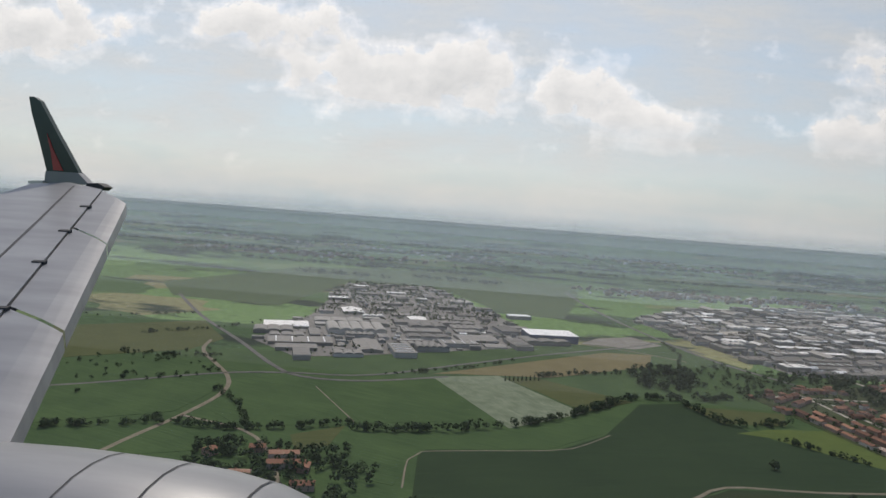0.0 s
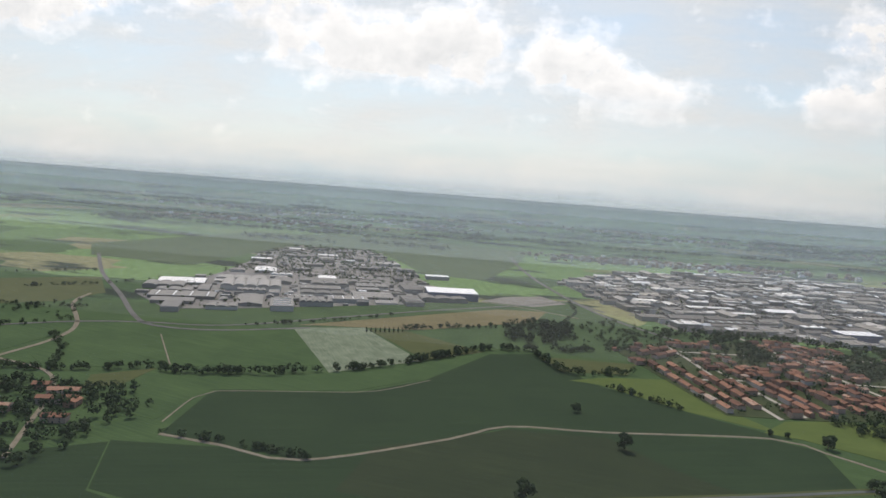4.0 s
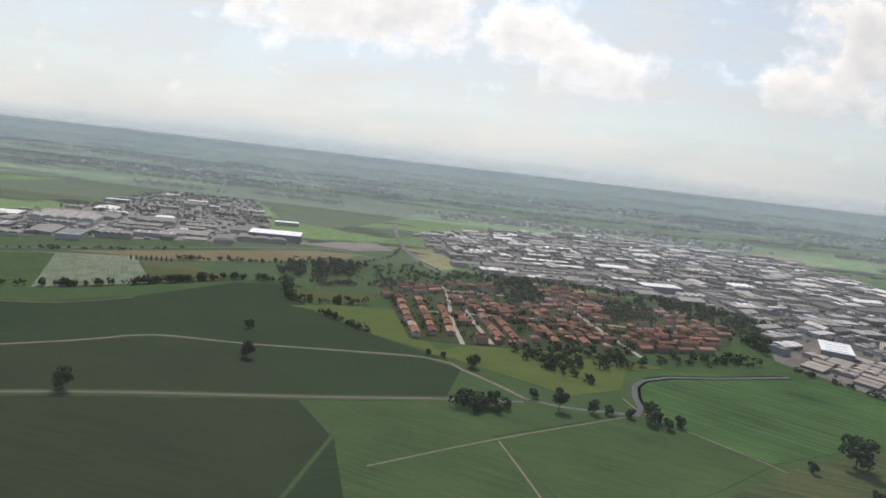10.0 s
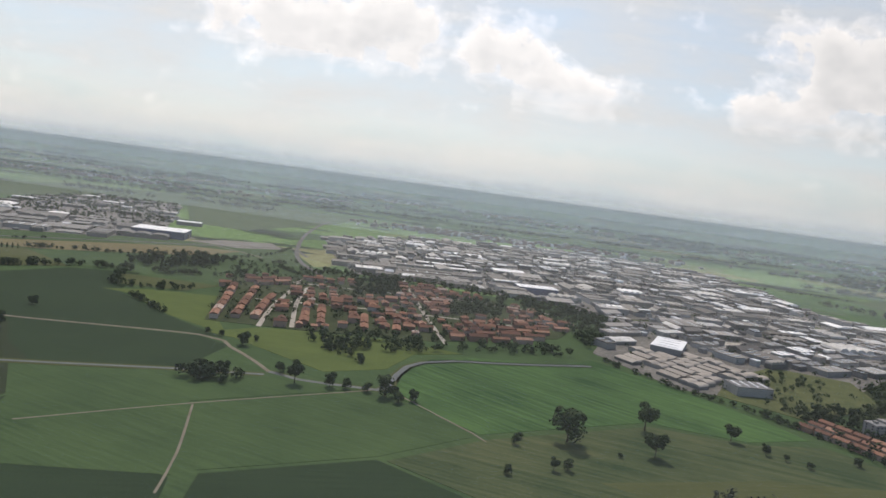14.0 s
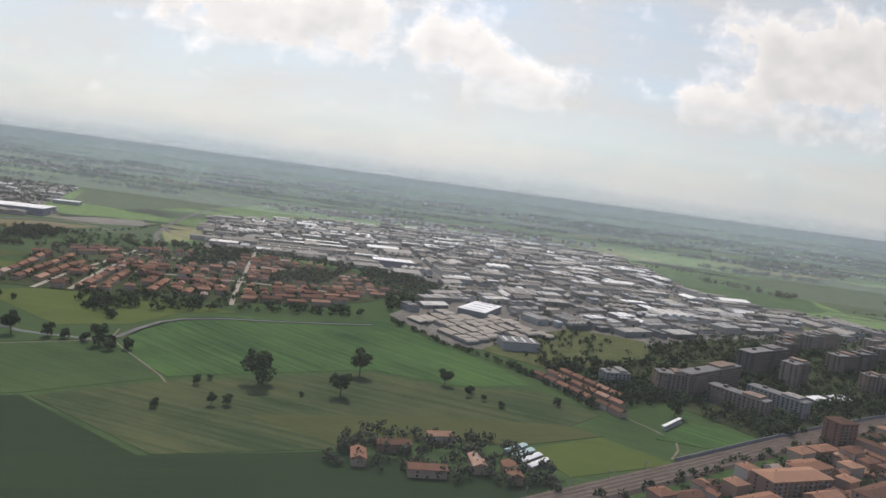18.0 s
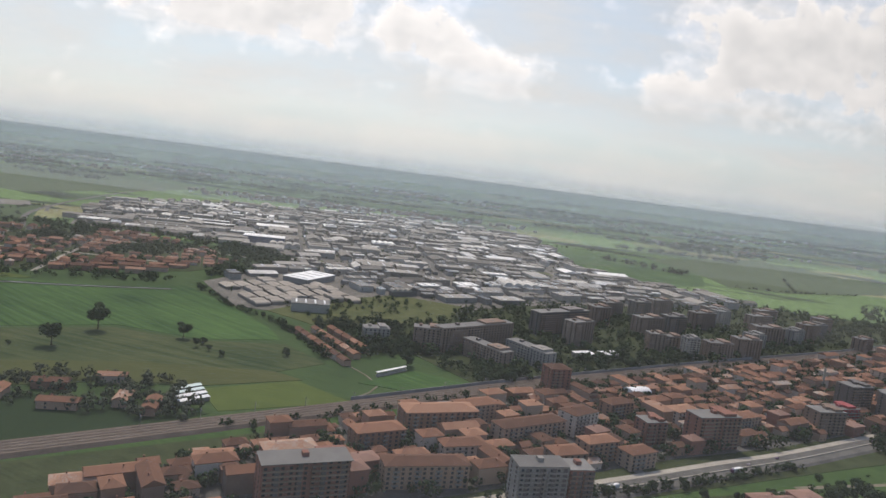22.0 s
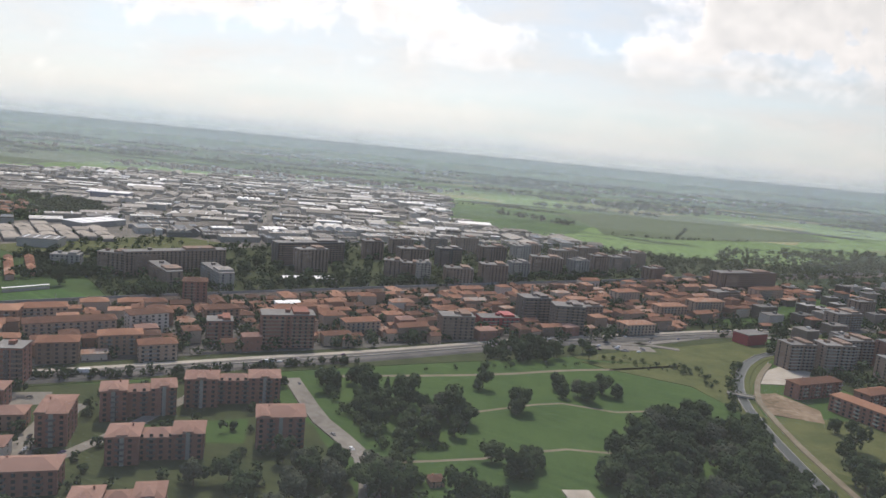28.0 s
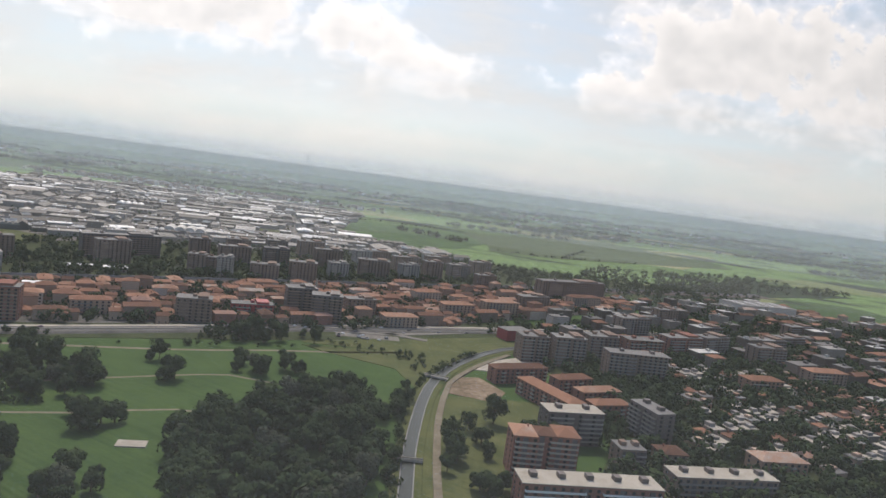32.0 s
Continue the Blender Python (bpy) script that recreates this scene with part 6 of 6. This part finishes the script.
for s in range(9):
    a = math.pi * s / 8
    dv += [(-6.8, -4.2 * math.cos(a), 3.2 + 2.0 * math.sin(a)), (6.8, -4.2 * math.cos(a), 3.2 + 2.0 * math.sin(a))]
df = [(2 * s, 2 * s + 1, 2 * s + 3, 2 * s + 2) for s in range(8)] + [tuple(2 * s for s in range(9)), tuple(2 * s + 1 for s in range(8, -1, -1))]
part("roof", mesh("roof", dv, df, WHITE), dome)
for k in range(4):
    g_house = thing("greenhouse", box("greenhouse", GREYWALL, (0, 0, 0, 13, 2.6, 2.0)), turned(672 + k * 2.6, 262 - k * 4.2, -42 + 90), "low shed with a mint green sheet roof", "shed", "green-roofed sheds at the farmstead")
    part("roof", hip("roof", MINT if k < 2 else WHITE, 13, 2.6, 2.0, 0.6, 0.2, ridge=12.6), g_house)

POLE = [("catenary_mast", box("catenary_mast", WALLGREY, (0, 0, 0, 0.16, 0.16, 4.4))), ("arm", box("arm", WALLGREY, (1.3, 0, 4.0, 2.6, 0.08, 0.08)), ONE)]
for k, c in enumerate(spline(RAILWAY[1:8], 22.0)):
    stamp(POLE, turned(c.x - 3.2 * 0.82, c.y + 3.2 * 0.57 + 2.0, -55, 1.2), "slim grey catenary mast beside the tracks", "mast", "catenary masts")

# ---- the aircraft's wing, as it hangs in the air where the flight begins ----
ALLOY, _n, _b = shader("painted_wing_skin", 0.38)
_s = node(_n, "ShaderNodeTexNoise", [("Vector", place_at(_n, (1.2, 0.25, 0.5))), ("Scale", 1.0), ("Detail", 5.0)])
_n.links.new(ramp(_n, _s.outputs[0], [(0.3, (0.16, 0.16, 0.16)), (0.6, (0.23, 0.23, 0.227)), (0.8, (0.29, 0.287, 0.28))]), _b.inputs["Base Color"])
BARE_ALLOY = tones("bare_metal_edge", [(0, (0.42, 0.42, 0.43)), (1, (0.60, 0.60, 0.60))], 0.3, 0.3, 1.0, metal=0.6, bump=0.02)
TAILGREEN = tones("dark_green_gloss_paint", [(0, (0.010, 0.028, 0.022)), (1, (0.018, 0.045, 0.034))], 0.25, 0.2, 1.0, bump=0.0)
TAILRED = tones("red_gloss_paint", [(0, (0.30, 0.030, 0.028)), (1, (0.42, 0.050, 0.042))], 0.25, 0.2, 1.0, bump=0.0)
SEAM = tones("dark_seam", [(0, (0.03, 0.03, 0.03)), (1, (0.07, 0.07, 0.07))], 0.7, 0.2, 1.0, bump=0.0)
START = Vector((47.4, -17.0, 142.2))
plane = new("airliner")
plane.matrix_basis = pose(26.9, -35.9, 150.3, 86.80, -4.32, 4.02) @ pose(47.4, -17.0, 142.2, 86.91, -4.76, 6.33).inverted() @ Matrix.Translation(START)
tagged(plane, "airliner wing in flight, pale grey with a green winglet", "aircraft")


def wing_at(x, y, z=0.0):
    """A place on the wing's upper skin, which rises outboard."""
    return Vector((x, y, -0.3 * (9.0 - y) + z))


def plate(name, mat, outline, thick, parent, lift=0.0, label=""):
    top = [wing_at(x, y, lift) for x, y in outline]
    n = len(top)
    v = [tuple(p) for p in top] + [tuple(p - Vector((0, 0, thick))) for p in top]
    f = [tuple(range(n)), tuple(range(2 * n - 1, n - 1, -1))] + [(i, n + i, n + (i + 1) % n, (i + 1) % n) for i in range(n)]
    bm = bmesh.new()
    bm.from_mesh(mesh(name, v, f, mat))
    bmesh.ops.recalc_face_normals(bm, faces=bm.faces)
    me = bpy.data.meshes.new(name)
    bm.to_mesh(me)
    me.materials.append(mat)
    return part(name, me, parent, None, label)


GAP = lambda s: (-5.68 + 2.25 * s, 8.75 - 5.45 * s)
NOSE = lambda s: (-5.06 + 2.45 * s, 8.35 - 5.25 * s)
plate("wing_skin", ALLOY, [GAP(0), GAP(0.5), GAP(1.0), (-6.4, 2.6), (-6.9, 5.5), (-6.72, 8.75), (-6.3, 8.95)], 0.16, plane, 0.0, "pale grey wing skin with panel lines")
for a, b in ((0.0, 0.26), (0.268, 0.62), (0.628, 1.0)):
    v, f, k = [], [], 7
    for s in (a, b):
        g0, n0 = Vector((*GAP(s), 0)), Vector((*NOSE(s), 0))
        g0 = g0.lerp(n0, 0.03)
        for i in range(k):
            q = i / (k - 1)
            p = g0.lerp(n0, min(1.0, q * 1.15) if q < 0.87 else 1.0)
            p = wing_at(p.x, p.y, -0.02 - 0.10 * max(0.0, q - 0.45) ** 1.5 - (0.12 if i == k - 1 else 0.0))
            v.append(tuple(p))
    f = [(i, i + 1, k + i + 1, k + i) for i in range(k - 1)]
    part("slat", mesh("slat", v, f, ALLOY), plane, None, "extended pale grey leading-edge slat")
plate("slat_gap", SEAM, [GAP(0.0), GAP(1.0), (GAP(1.0)[0] + 0.07, GAP(1.0)[1] + 0.03), (GAP(0)[0] + 0.05, GAP(0)[1] + 0.02)], 0.03, plane, -0.035, "dark gap behind the slats")
plate("panel_seam", SEAM, [(-6.12, 8.80), (-5.55, 7.4), (-4.85, 5.6), (-4.87, 5.58), (-5.58, 7.39), (-6.14, 8.79)], 0.02, plane, 0.004)
for s in (0.14, 0.30, 0.46, 0.64, 0.82):
    x, y = GAP(s)
    plate("slat_bracket", SEAM, [(x - 0.10, y + 0.02), (x + 0.03, y + 0.04), (x + 0.03, y), (x - 0.10, y - 0.02)], 0.03, plane, 0.012)


def upright(name, mat, outline, y, thick, parent, label=""):
    n = len(outline)
    v = [(x, y + s * thick / 2, z) for s in (-1, 1) for x, z in outline]
    f = [tuple(range(n)), tuple(range(2 * n - 1, n - 1, -1))] + [(i, n + i, n + (i + 1) % n, (i + 1) % n) for i in range(n)]
    return part(name, mesh(name, v, f, mat), parent, None, label)


winglet = upright("winglet", TAILGREEN, [(-6.81, 0.12), (-6.95, 0.55), (-7.09, 0.94), (-7.14, 1.17), (-7.06, 1.17), (-6.97, 1.12), (-6.69, 0.69), (-6.31, 0.13)], 9.2, 0.09, plane, "dark green swept winglet")
upright("winglet_root", ALLOY, [(-6.82, -0.06), (-6.81, 0.12), (-6.31, 0.13), (-6.12, -0.03)], 9.2, 0.14, plane)
upright("stripe", TAILRED, [(-6.70, 0.14), (-6.76, 0.42), (-6.83, 0.66), (-6.70, 0.40), (-6.55, 0.14)], 9.15, 0.012, winglet, "red paint flash")
upright("tip_fairing", BARE_ALLOY, [(-7.03, -0.08), (-7.03, -0.04), (-6.80, -0.02), (-6.80, -0.08)], 9.1, 0.05, plane)
upright("tip_fairing", SEAM, [(-6.05, -0.08), (-6.0, -0.01), (-5.85, 0.01), (-5.74, -0.04), (-5.80, -0.09)], 9.0, 0.2, plane)
v, f, ring = [], [], 40
profile = ((-4.2, 0.86), (-3.2, 0.95), (-2.4, 0.985), (-1.9, 0.985), (-1.5, 0.965), (-1.2, 0.925), (-1.05, 0.88), (-0.96, 0.83), (-0.92, 0.78), (-0.96, 0.73), (-1.15, 0.69))
for x, r in profile:
    v += [(x, 3.30 + r * math.cos(6.2832 * k / ring), -2.46 + r * math.sin(6.2832 * k / ring)) for k in range(ring)]
for i in range(len(profile) - 1):
    f += [(i * ring + k, i * ring + (k + 1) % ring, (i + 1) * ring + (k + 1) % ring, (i + 1) * ring + k) for k in range(ring)]
nacelle = part("nacelle", mesh("nacelle", v, f, ALLOY), plane, None, "rounded pale grey engine cowling")
for p in nacelle.data.polygons:
    p.use_smooth = True
for x, r in ((-2.12, 0.988), (-1.72, 0.980), (-1.24, 0.936)):
    v, f = [], []
    for dx in (0.0, 0.012):
        v += [(x + dx, 3.30 + r * math.cos(6.2832 * k / ring), -2.46 + r * math.sin(6.2832 * k / ring)) for k in range(ring)]
    f = [(k, (k + 1) % ring, ring + (k + 1) % ring, ring + k) for k in range(ring)]
    part("seam", mesh("seam", v, f, SEAM), nacelle)
